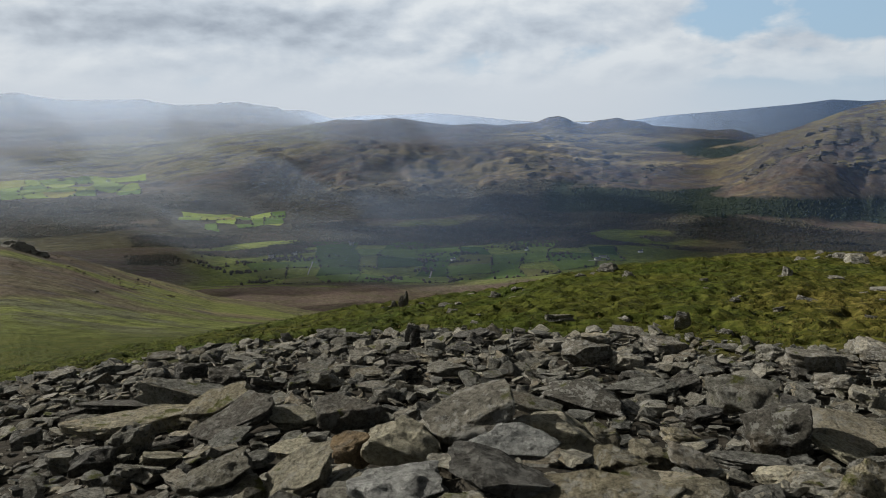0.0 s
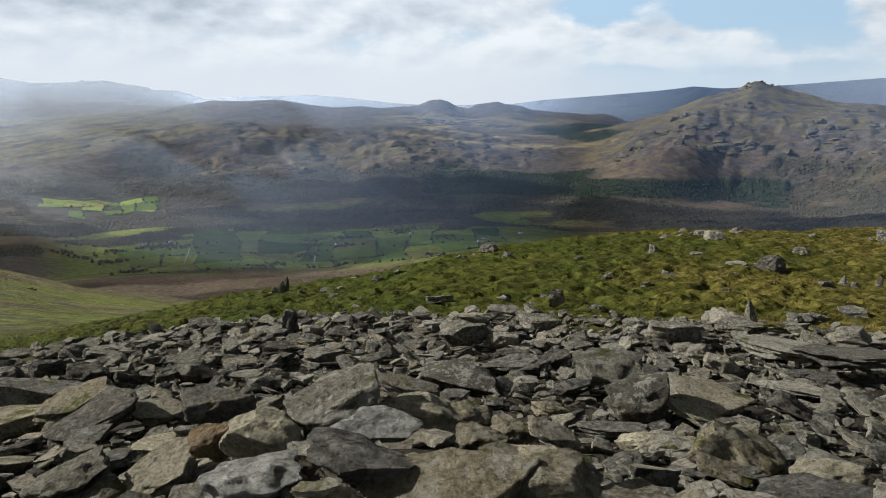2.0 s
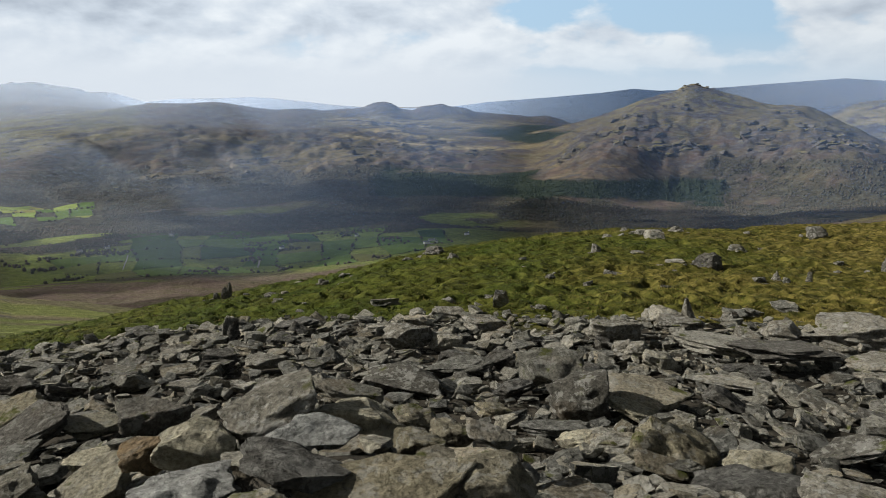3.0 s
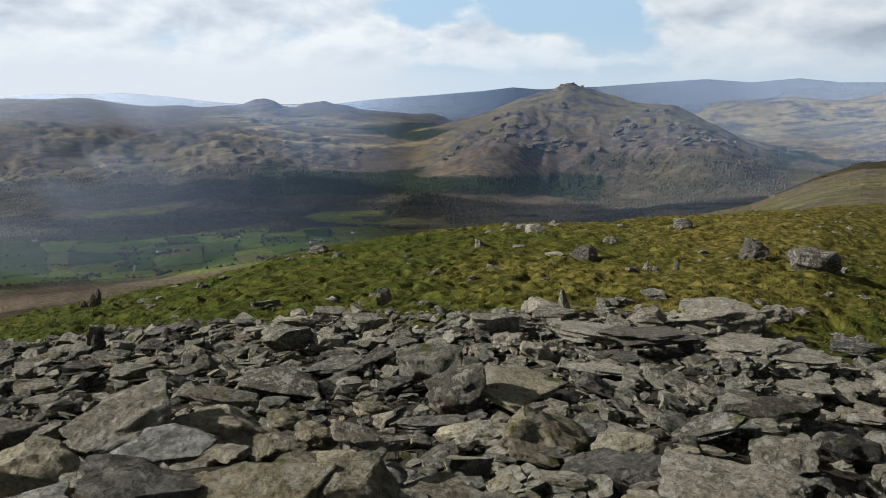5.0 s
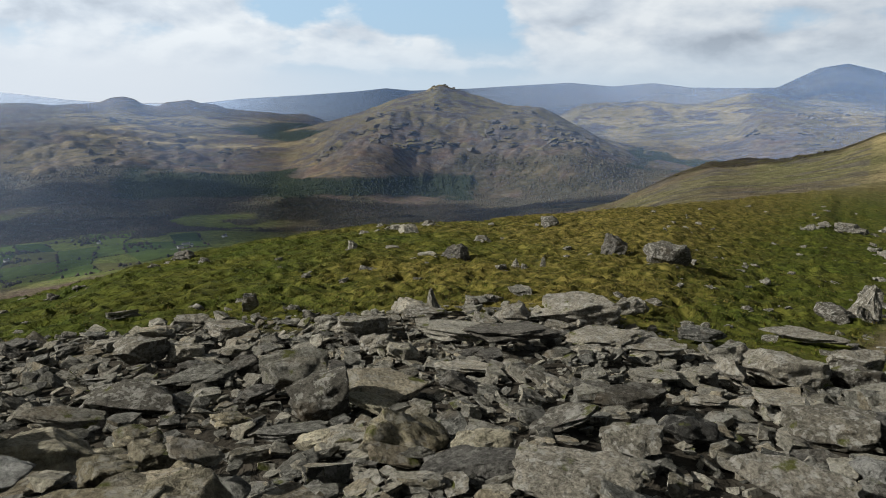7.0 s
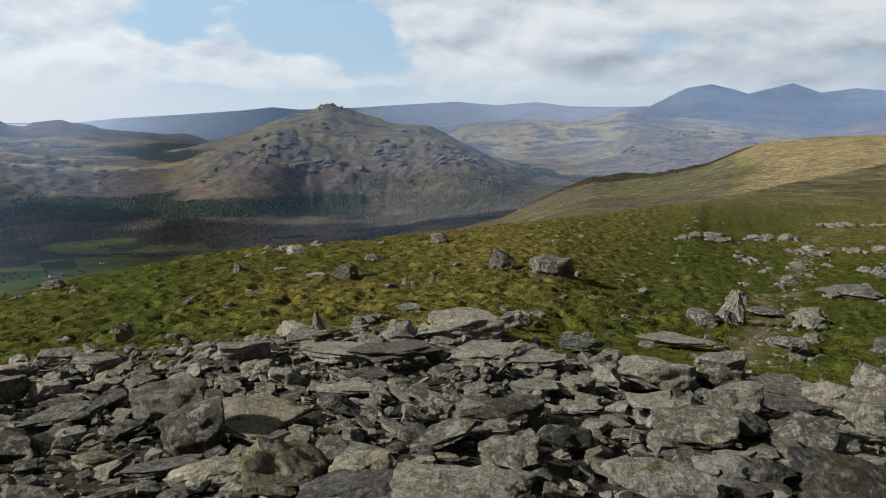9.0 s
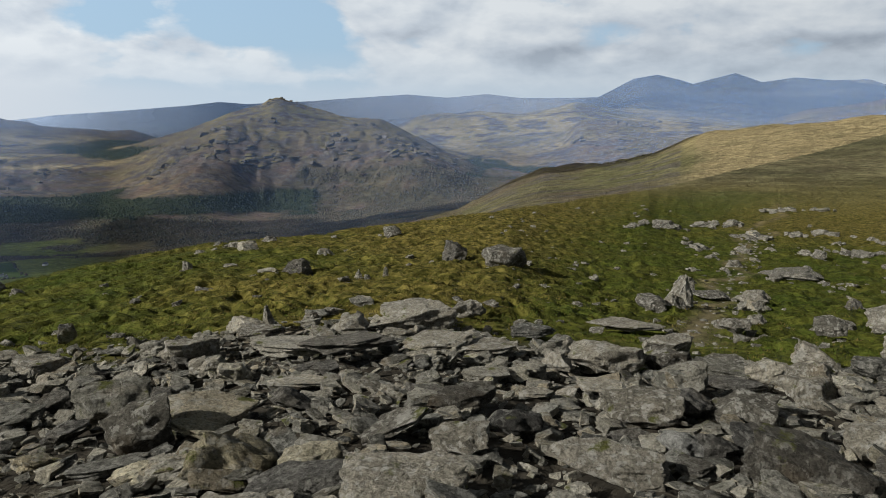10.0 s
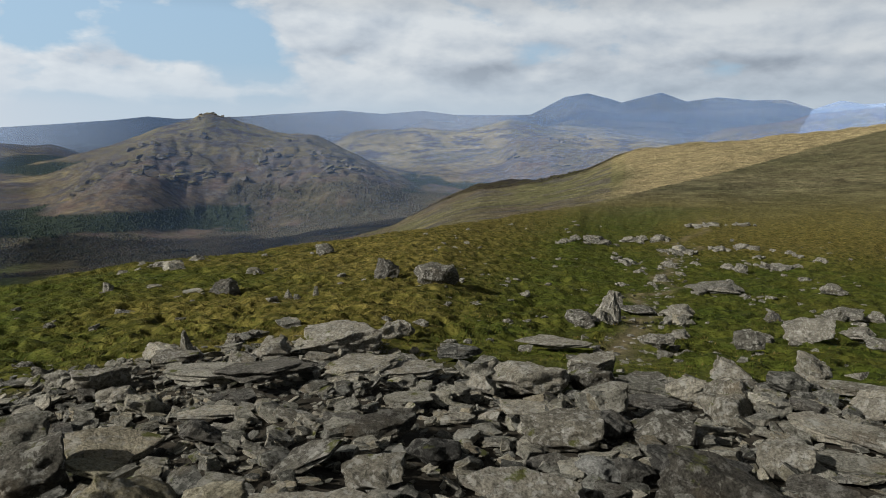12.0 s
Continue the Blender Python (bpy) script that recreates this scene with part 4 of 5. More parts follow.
hero(-0.68, 5.20, -0.63, 0.53, 0.39, 0.24, 0, 0, 9, "wd")
hero(-1.17, 5.47, -0.75, 0.50, 0.27, 0.08, 10, 6, 13, "st")
hero(0.70, 5.70, -0.73, 0.60, 0.27, 0.07, 8, 14, -6, "sg")
hero(1.23, 5.93, -0.77, 0.78, 0.58, 0.21, 0, 8, -11, "bw")
hero(1.61, 7.91, -1.05, 0.55, 0.41, 0.32, 0, 0, -11, "bl")
hero(2.01, 7.71, -1.06, 0.38, 0.28, 0.22, 0, -6, -14, "bl")
hero(2.53, 5.91, -0.76, 0.59, 0.45, 0.27, 14, 10, -22, "wg")
hero(2.32, 4.77, -0.58, 0.45, 0.34, 0.35, 0, -12, -25, "bw")
hero(2.65, 4.59, -0.60, 0.44, 0.23, 0.06, 6, 16, -29, "st")
hero(2.83, 4.87, -0.61, 0.78, 0.46, 0.12, 6, 8, -29, "sg")
hero(4.94, 5.90, -0.75, 1.03, 0.74, 0.11, -6, -4, -40, "sd")
hero(3.98, 5.28, -0.77, 0.62, 0.35, 0.06, 0, 4, -36, "sl")
hero(2.36, 3.55, -0.37, 0.48, 0.36, 0.22, 0, 28, -33, "wm")
hero(2.15, 3.85, -0.46, 0.32, 0.24, 0.11, 0, 0, -28, "bg")
hero(2.20, 3.41, -0.37, 0.30, 0.16, 0.05, 10, 18, -32, "sg")
hero(2.67, 3.22, -0.34, 0.36, 0.27, 0.18, 8, 0, -39, "bt")
hero(3.83, 6.75, -0.97, 0.33, 0.25, 0.19, 0, 0, -29, "bl")
hero(3.93, 7.86, -1.11, 0.39, 0.29, 0.23, 0, 0, -26, "bl")
hero(4.93, 6.82, -1.00, 1.04, 0.69, 0.11, 0, 4, -35, "sg")
hero(6.04, 7.34, -1.09, 0.49, 0.37, 0.26, 0, 0, -39, "bl")
hero(-1.94, 5.96, -0.85, 0.61, 0.41, 0.13, 14, -16, 19, "sm")
hero(-1.63, 5.41, -0.74, 0.65, 0.45, 0.13, 10, -22, 18, "sd")
hero(-1.56, 5.05, -0.73, 0.32, 0.20, 0.06, 8, -8, 18, "sg")
hero(-1.28, 3.84, -0.43, 0.42, 0.31, 0.19, 0, -10, 20, "wg")
hero(-0.80, 3.81, -0.38, 0.52, 0.33, 0.11, 10, -24, 14, "st")
hero(-1.03, 4.65, -0.62, 0.28, 0.16, 0.05, 8, 0, 14, "st")
hero(-1.21, 4.40, -0.57, 0.26, 0.19, 0.06, 0, -6, 17, "sg")
hero(-1.40, 7.76, -1.16, 0.43, 0.31, 0.06, 0, 0, 11, "sg")
hero(-0.80, 7.35, -1.05, 0.34, 0.24, 0.05, 0, 0, 7, "sg")
hero(-1.44, 7.02, -1.03, 0.23, 0.17, 0.11, 0, 0, 13, "wg")
hero(0.05, 7.23, -0.99, 0.42, 0.31, 0.15, 0, 0, 0, "bg")
hero(-0.36, 9.09, -1.23, 0.16, 0.11, 0.31, 0, 0, 3, "pd")
hero(0.43, 9.77, -1.38, 0.61, 0.44, 0.08, 0, -8, -2, "sd")
hero(-0.64, 6.52, -0.90, 0.35, 0.25, 0.06, 0, 8, 7, "sl")
hero(-2.25, 7.30, -1.12, 0.38, 0.28, 0.22, 0, 0, 18, "bd")
hero(1.85, 6.50, -0.89, 0.66, 0.40, 0.08, 0, -6, -15, "sg")
hero(4.04, 8.66, -1.27, 0.37, 0.27, 0.19, 0, 0, -25, "bg")
hero(5.29, 8.26, -1.19, 0.61, 0.44, 0.11, 0, 0, -32, "sl")
hero(3.61, 2.96, -0.44, 0.38, 0.28, 0.17, 20, 6, -46, "wl")
hero(3.49, 3.43, -0.44, 0.47, 0.34, 0.09, 4, -18, -41, "sw")
hero(4.51, 3.84, -0.65, 0.58, 0.43, 0.14, 0, 0, -46, "wd")
hero(6.50, 5.34, -1.00, 0.68, 0.49, 0.09, 0, 0, -48, "sl")
hero(6.11, 5.74, -0.94, 0.82, 0.59, 0.10, 0, 0, -44, "sl")
hero(6.09, 4.39, -0.94, 0.34, 0.25, 0.15, 0, 0, -52, "bg")
hero(5.47, 4.43, -0.84, 0.45, 0.32, 0.07, 0, 0, -48, "sg")
hero(7.16, 4.19, -1.02, 0.81, 0.60, 0.37, 0, 0, -57, "bl")
hero(6.60, 4.44, -0.96, 0.32, 0.24, 0.19, 0, 0, -54, "bl")
hero(6.19, 3.58, -0.92, 0.53, 0.38, 0.07, 0, 0, -57, "sl")
hero(5.56, 2.82, -0.73, 0.65, 0.48, 0.23, 0, 0, -60, "bl")
hero(5.91, 2.62, -0.71, 0.43, 0.32, 0.20, 0, 26, -64, "wd")
hero(6.19, 2.26, -0.76, 0.55, 0.41, 0.23, 0, 0, -68, "bw")
hero(7.65, 3.74, -1.04, 0.52, 0.39, 0.30, 0, 0, -62, "bw")
hero(4.09, 2.18, -0.46, 0.72, 0.32, 0.11, 12, 6, -58, "sl")
hero(2.77, 2.53, -0.27, 0.64, 0.48, 0.16, 0, 0, -42, "bl")
hero(4.85, 2.09, -0.57, 0.32, 0.24, 0.19, 0, 18, -64, "bu")
hero(4.98, 1.92, -0.57, 0.28, 0.21, 0.13, 0, 24, -66, "wd")
hero(5.04, 1.36, -0.50, 0.69, 0.52, 0.27, 0, 14, -73, "wd")
hero(8.23, 2.87, -1.05, 0.45, 0.34, 0.21, 0, -22, -69, "wl")
hero(9.41, 2.82, -1.17, 0.44, 0.33, 0.20, 0, 24, -72, "wl")
hero(7.48, 2.19, -0.89, 0.54, 0.41, 0.25, 0, 18, -72, "wl")
hero(8.73, 2.46, -1.11, 0.59, 0.34, 0.05, 0, 0, -73, "sl")
hero(8.03, 3.31, -1.09, 0.76, 0.46, 0.08, 0, 4, -66, "sg")
hero(7.41, 2.87, -0.99, 0.62, 0.33, 0.06, 0, 0, -67, "sd")
hero(5.33, 3.70, -0.79, 0.31, 0.22, 0.07, 0, 0, -52, "sl")
hero(8.07, 5.94, -1.23, 0.60, 0.43, 0.12, 0, 0, -52, "sg")
hero(11.52, 6.62, -1.98, 1.33, 0.72, 0.10, 0, 0, -59, "sl")
hero(4.07, 7.68, -1.08, 0.59, 0.44, 0.31, 0, 0, -25, "bl")
hero(3.81, 6.83, -0.98, 0.34, 0.25, 0.20, 0, 0, -26, "bl")
hero(3.76, 6.11, -0.87, 0.35, 0.26, 0.19, 0, 12, -28, "bg")
hero(5.41, 8.85, -1.28, 0.42, 0.32, 0.24, 0, 0, -29, "bl")
hero(5.61, 8.60, -1.18, 0.23, 0.16, 0.44, 0, 0, -31, "pl")
hero(7.00, 7.09, -1.06, 1.03, 0.77, 0.35, 0, 0, -42, "bl")
hero(9.74, 8.66, -1.75, 0.50, 0.37, 0.27, 0, 0, -47, "bl")
hero(2.47, 3.03, -0.32, 0.54, 0.41, 0.12, 0, -10, -33, "wd")
hero(2.30, 3.38, -0.38, 0.26, 0.12, 0.05, 0, 0, -28, "sg")
hero(2.16, 3.90, -0.47, 0.33, 0.25, 0.12, 0, 0, -23, "bg")
hero(1.94, 4.35, -0.56, 0.45, 0.20, 0.05, 0, 0, -18, "sg")
hero(4.35, 3.12, -0.59, 0.38, 0.28, 0.21, 0, 10, -51, "bd")
hero(6.02, 1.26, -0.65, 0.38, 0.29, 0.22, 0, 0, -76, "bl")
hero(9.88, 1.55, -1.18, 0.81, 0.44, 0.07, 0, 0, -80, "sl")
hero(8.65, 1.14, -0.97, 0.43, 0.32, 0.22, 0, -10, -81, "bl")
hero(7.33, 0.89, -0.81, 0.40, 0.30, 0.16, 0, 0, -81, "bl")
hero(5.60, 0.89, -0.60, 0.46, 0.34, 0.12, 0, -12, -79, "wd")
hero(7.46, 1.23, -0.85, 0.78, 0.47, 0.09, 0, 6, -79, "sl")
hero(9.29, 2.12, -1.10, 0.48, 0.36, 0.24, 0, 0, -76, "bg")
hero(6.44, 0.92, -0.71, 0.52, 0.35, 0.07, 0, 0, -80, "sg")
hero(5.39, 1.63, -0.61, 0.71, 0.53, 0.16, 0, 12, -70, "wd")
turf_rock(18.63, 9.33, -2.96, 0.83, 0.58, 1.00, 0, 0, -62, "pw")
turf_rock(17.09, 9.31, -3.02, 0.76, 0.57, 0.36, 0, 0, -60, "bw")
turf_rock(22.17, 10.19, -3.80, 1.22, 0.88, 0.21, 0, 0, -64, "bw")
turf_rock(12.91, 5.30, -1.96, 0.54, 0.41, 0.26, 0, 0, -66, "bw")
turf_rock(15.56, 6.04, -2.54, 0.50, 0.38, 0.24, 0, 0, -68, "bw")
turf_rock(14.30, 4.17, -1.98, 0.54, 0.40, 0.33, 0, -8, -73, "ww")
turf_rock(19.34, 4.38, -2.82, 1.14, 0.86, 0.56, 0, -14, -76, "ww")
turf_rock(33.44, 11.92, -4.98, 2.51, 1.81, 0.44, 0, 0, -70, "bw")
turf_rock(21.94, 8.74, -3.58, 1.02, 0.77, 0.41, 0, 0, -67, "bw")
turf_rock(27.36, 5.36, -4.07, 1.26, 0.94, 0.42, 0, 0, -78, "bw")
turf_rock(21.33, 3.74, -3.19, 0.81, 0.61, 0.29, 0, 0, -79, "bw")
turf_rock(9.37, 2.80, -1.14, 0.40, 0.30, 0.25, 0, 26, -71, "wl")
turf_rock(37.00, 7.78, -5.02, 1.17, 0.88, 0.47, 0, 0, -78, "bw")
turf_rock(27.94, 4.49, -4.10, 0.70, 0.53, 0.42, 0, 0, -80, "bw")
turf_rock(18.24, 2.69, -2.61, 0.71, 0.53, 0.21, 0, 0, -81, "bw")
turf_rock(8.58, 3.46, -1.17, 0.52, 0.38, 0.07, 0, 0, -66, "sw")
stone(2.04, 2.90, 0.32, 0.17, 0.09, -47, "sg")
stone(1.78, 3.34, 0.30, 0.20, 0.10, -10, "sg")
stone(1.70, 3.61, 0.23, 0.19, 0.08, -4, "bg")
stone(0.88, 3.96, 0.92, 0.41, 0.12, -23, "sm")
stone(0.93, 4.23, 0.21, 0.17, 0.13, -0, "bd")
stone(1.61, 4.10, 0.30, 0.14, 0.06, -13, "sg")
stone(0.80, 4.35, 0.39, 0.31, 0.14, -3, "bt")
stone(0.53, 4.42, 0.59, 0.36, 0.17, -17, "su")
stone(1.97, 4.08, 0.21, 0.17, 0.07, -37, "bt")
stone(1.04, 4.51, 0.27, 0.22, 0.18, -16, "bm")
stone(-2.01, 4.37, 0.25, 0.20, 0.12, 15, "bg")
stone(-0.14, 5.11, 0.16, 0.15, 0.05, 10, "sd")
stone(-1.99, 4.80, 0.33, 0.17, 0.08, 40, "st")
stone(1.71, 4.95, 0.33, 0.17, 0.08, -2, "sm")
stone(-2.43, 4.76, 0.31, 0.25, 0.17, 14, "bd")
stone(3.00, 4.48, 0.25, 0.14, 0.06, -47, "sg")
stone(-2.29, 5.09, 0.31, 0.25, 0.23, 40, "bg")
stone(4.96, 2.57, 0.39, 0.18, 0.06, -57, "sd")
stone(-2.09, 5.26, 0.29, 0.13, 0.06, 27, "sd")
stone(5.23, 2.33, 0.32, 0.19, 0.09, -82, "sg")
stone(2.06, 5.53, 0.33, 0.27, 0.12, 0, "bd")
stone(3.53, 4.78, 0.36, 0.29, 0.13, -41, "bd")
stone(5.23, 3.21, 0.34, 0.16, 0.07, -61, "sg")
stone(4.29, 4.62, 0.46, 0.21, 0.07, -34, "sl")
stone(0.27, 6.35, 0.28, 0.15, 0.06, 13, "sg")
stone(-2.64, 5.90, 1.04, 0.47, 0.13, 22, "sm")
stone(5.76, 3.69, 0.23, 0.18, 0.12, -72, "bl")
stone(-2.36, 6.63, 1.01, 0.46, 0.18, 16, "sg")
stone(2.30, 6.65, 0.32, 0.26, 0.17, -23, "bd")
stone(6.44, 2.95, 0.42, 0.34, 0.31, -74, "bg")
stone(6.81, 2.13, 0.51, 0.23, 0.09, -76, "sg")
stone(1.99, 6.91, 0.48, 0.25, 0.10, -13, "sd")
stone(-1.24, 7.08, 0.37, 0.30, 0.17, 13, "bg")
stone(5.75, 4.35, 0.32, 0.26, 0.11, -48, "bg")
stone(7.10, 1.67, 0.31, 0.14, 0.06, -73, "sg")
stone(-1.80, 7.17, 0.35, 0.24, 0.09, 2, "sd")
stone(3.91, 6.39, 0.38, 0.33, 0.12, -40, "sg")
stone(-3.17, 6.83, 0.93, 0.42, 0.09, 36, "sd")
stone(5.49, 5.33, 0.49, 0.29, 0.11, -45, "sl")
stone(-0.87, 7.67, 0.38, 0.20, 0.08, 7, "sg")
stone(-0.44, 7.77, 0.44, 0.33, 0.13, 7, "sd")
stone(7.86, 1.92, 0.46, 0.37, 0.21, -84, "bg")
stone(7.88, 2.31, 0.51, 0.40, 0.29, -78, "bl")
stone(-2.82, 7.86, 0.34, 0.28, 0.22, 35, "bd")
stone(2.20, 8.08, 0.51, 0.28, 0.11, -20, "sd")
stone(-3.28, 7.97, 0.31, 0.25, 0.19, 29, "bg")
stone(8.47, 1.72, 0.41, 0.30, 0.11, -79, "sd")
stone(7.37, 5.00, 0.46, 0.37, 0.23, -54, "bg")
stone(0.93, 9.02, 0.46, 0.28, 0.10, -20, "sg")
stone(1.42, 9.01, 0.51, 0.35, 0.13, 6, "sl")
stone(9.05, 1.25, 0.43, 0.35, 0.21, -92, "bl")
stone(-2.55, 8.80, 0.52, 0.28, 0.10, 23, "sg")
stone(8.43, 4.18, 0.59, 0.47, 0.27, -53, "bl")
stone(-0.41, 9.45, 0.19, 0.12, 0.27, -3, "pg")
stone(2.84, 9.07, 0.62, 0.44, 0.16, -19, "sl")
stone(2.04, 9.29, 0.43, 0.35, 0.17, -6, "bg")
stone(-1.04, 9.52, 0.29, 0.24, 0.10, 21, "bg")
stone(-4.25, 8.99, 0.46, 0.31, 0.11, 43, "sg")
stone(-2.14, 9.74, 0.41, 0.24, 0.08, 25, "sg")
stone(10.26, 2.10, 0.45, 0.36, 0.25, -81, "bl")
stone(-1.65, 10.36, 0.37, 0.30, 0.13, 12, "bg")
stone(-3.96, 9.86, 0.49, 0.30, 0.10, 35, "sg")
stone(2.68, 10.34, 0.67, 0.32, 0.11, -2, "sl")
stone(5.79, 9.80, 0.40, 0.32, 0.19, -33, "bl")
stone(3.76, 11.13, 0.27, 0.16, 0.28, -18, "pg")
stone(8.73, 7.92, 0.58, 0.46, 0.26, -41, "bl")
stone(7.38, 10.09, 0.34, 0.27, 0.12, -32, "bg")
stone(8.24, 10.85, 0.41, 0.33, 0.17, -38, "bl")
stone(2.24, 13.62, 0.56, 0.36, 0.12, -20, "sg")
stone(9.32, 11.34, 0.51, 0.41, 0.18, -45, "bg")
outcrop(6.85, 9.45, 0.32, 0.25, 0.14, -37, "bl")
outcrop(7.70, 10.16, 0.41, 0.33, 0.19, -19, "bl")
outcrop(4.71, 11.85, 0.28, 0.23, 0.10, -5, "bl")
outcrop(8.82, 10.86, 0.55, 0.44, 0.20, -22, "bg")
outcrop(4.10, 13.43, 0.45, 0.21, 0.07, -1, "sd")
outcrop(14.55, 6.13, 0.66, 0.53, 0.23, -69, "bl")
outcrop(0.96, 15.80, 0.42, 0.19, 0.06, 12, "sg")
outcrop(17.11, 5.00, 0.87, 0.69, 0.41, -72, "bl")
outcrop(14.85, 10.01, 0.28, 0.22, 0.10, -52, "bl")
outcrop(2.79, 18.72, 0.24, 0.15, 0.04, -15, "sg")
outcrop(17.81, 9.12, 0.82, 0.66, 0.49, -56, "bl")
outcrop(7.73, 18.81, 0.38, 0.31, 0.18, -15, "bl")
outcrop(12.75, 16.84, 0.86, 0.39, 0.08, -45, "sl")
outcrop(18.70, 10.26, 0.27, 0.21, 0.11, -55, "bl")
outcrop(10.12, 19.54, 0.97, 0.58, 0.15, -30, "sd")
outcrop(14.20, 17.33, 0.23, 0.19, 0.22, -46, "bg")
outcrop(14.65, 16.98, 0.19, 0.11, 0.32, -30, "pg")
outcrop(0.20, 22.44, 0.71, 0.49, 0.14, 1, "sl")
outcrop(-1.53, 22.55, 0.26, 0.21, 0.22, -11, "bd")
outcrop(21.05, 8.33, 0.99, 0.79, 0.40, -73, "bg")
outcrop(14.26, 17.86, 0.29, 0.17, 0.35, -51, "pg")
outcrop(-1.99, 23.48, 0.25, 0.20, 0.13, -2, "bd")
outcrop(-1.36, 23.78, 0.28, 0.17, 0.45, -2, "pd")
outcrop(-1.87, 23.80, 0.31, 0.24, 0.18, 8, "bl")
outcrop(-1.27, 24.28, 0.21, 0.12, 0.49, -6, "pd")
outcrop(-0.70, 24.48, 0.31, 0.25, 0.13, -10, "bl")
outcrop(13.79, 20.59, 1.13, 0.68, 0.86, -39, "pd")
outcrop(24.00, 6.60, 0.59, 0.47, 0.39, -82, "bd")
outcrop(13.24, 21.50, 0.92, 0.59, 0.14, -34, "sg")
outcrop(1.86, 25.49, 0.46, 0.37, 0.28, -11, "bl")
outcrop(19.75, 16.65, 2.19, 1.75, 0.77, -55, "bd")
outcrop(23.29, 11.66, 0.83, 0.50, 0.70, -62, "pl")
outcrop(17.67, 19.33, 0.27, 0.22, 0.10, -30, "bl")
outcrop(2.63, 26.33, 0.34, 0.27, 0.12, 4, "bl")
outcrop(26.63, 5.41, 0.67, 0.54, 0.40, -86, "bl")
outcrop(19.62, 18.96, 1.26, 1.01, 0.68, -35, "bd")
outcrop(6.85, 26.49, 0.54, 0.44, 0.27, -30, "bl")
outcrop(13.69, 25.00, 0.59, 0.42, 0.10, -22, "sg")
outcrop(12.55, 26.19, 0.45, 0.36, 0.42, -11, "bl")
outcrop(26.63, 13.26, 0.69, 0.55, 0.35, -66, "bl")
outcrop(5.67, 29.42, 0.41, 0.33, 0.19, -8, "bl")
outcrop(6.30, 29.85, 0.42, 0.33, 0.16, -29, "bl")
outcrop(18.20, 25.27, 0.81, 0.65, 0.37, -19, "bg")
outcrop(7.02, 30.63, 1.11, 0.89, 0.39, -1, "bl")
outcrop(31.72, 9.51, 1.23, 0.64, 0.15, -63, "sl")
outcrop(31.55, 15.53, 0.55, 0.44, 0.19, -78, "bl")
outcrop(15.91, 31.95, 0.74, 0.59, 0.26, -36, "bl")
outcrop(17.78, 31.09, 1.15, 0.92, 0.40, -47, "bg")
outcrop(33.44, 14.94, 0.57, 0.45, 0.20, -71, "bl")
outcrop(35.31, 15.22, 0.83, 0.67, 0.38, -53, "bl")
outcrop(18.66, 33.90, 0.84, 0.67, 0.35, -32, "bl")
outcrop(19.61, 33.94, 0.65, 0.52, 0.29, -15, "bl")
outcrop(25.96, 29.99, 1.43, 1.14, 0.50, -27, "bd")
outcrop(38.00, 12.85, 0.62, 0.50, 0.25, -71, "bl")
outcrop(18.81, 35.96, 0.55, 0.44, 0.22, -12, "bl")
outcrop(21.17, 34.77, 0.89, 0.71, 0.31, -43, "bl")
outcrop(37.48, 17.47, 0.72, 0.58, 0.25, -78, "bl")
outcrop(22.35, 35.89, 0.66, 0.53, 0.23, -23, "bl")
outcrop(40.00, 16.23, 0.62, 0.50, 0.22, -74, "bg")
outcrop(43.39, 10.62, 0.78, 0.63, 0.27, -63, "bl")
outcrop(44.22, 14.33, 0.77, 0.61, 0.58, -60, "bl")
outcrop(43.58, 18.44, 0.97, 0.78, 0.34, -80, "bl")
outcrop(45.61, 15.57, 1.04, 0.83, 0.36, -89, "bl")
outcrop(43.49, 21.26, 1.73, 1.39, 0.61, -52, "bg")
outcrop(45.88, 17.75, 0.76, 0.61, 0.27, -84, "bl")
outcrop(48.52, 13.32, 2.35, 1.88, 0.82, -63, "bl")
outcrop(46.69, 27.89, 1.28, 1.03, 0.45, -57, "bl")
outcrop(53.77, 12.45, 0.96, 0.77, 0.34, -83, "bl")
outcrop(54.40, 16.63, 0.88, 0.70, 0.31, -56, "bl")
outcrop(52.66, 21.59, 2.38, 1.90, 0.83, -79, "bg")
outcrop(50.81, 27.64, 2.71, 2.17, 0.95, -62, "bl")
outcrop(56.60, 20.17, 1.60, 1.28, 0.56, -60, "bl")
outcrop(59.10, 15.80, 0.88, 0.71, 0.40, -70, "bl")
outcrop(56.77, 27.64, 2.00, 1.60, 0.70, -54, "bl")
outcrop(61.07, 19.91, 2.04, 1.63, 0.71, -57, "bl")
outcrop(59.20, 27.66, 1.34, 1.07, 0.54, -70, "bl")
outcrop(60.18, 26.76, 1.76, 1.40, 0.61, -77, "bl")
outcrop(77.24, 30.01, 2.63, 2.08, 0.28, -86, "sg")
outcrop(82.57, 27.63, 2.76, 2.29, 0.29, -87, "sg")
outcrop(-117.57, 241.56, 2.84, 2.27, 1.20, 31, "bl")
outcrop(-216.84, 372.61, 8.97, 7.17, 3.14, 41, "bl")
outcrop(-222.42, 375.57, 22.41, 17.93, 7.84, 19, "bl")
outcrop(-217.09, 384.98, 11.93, 9.54, 4.18, 21, "bl")


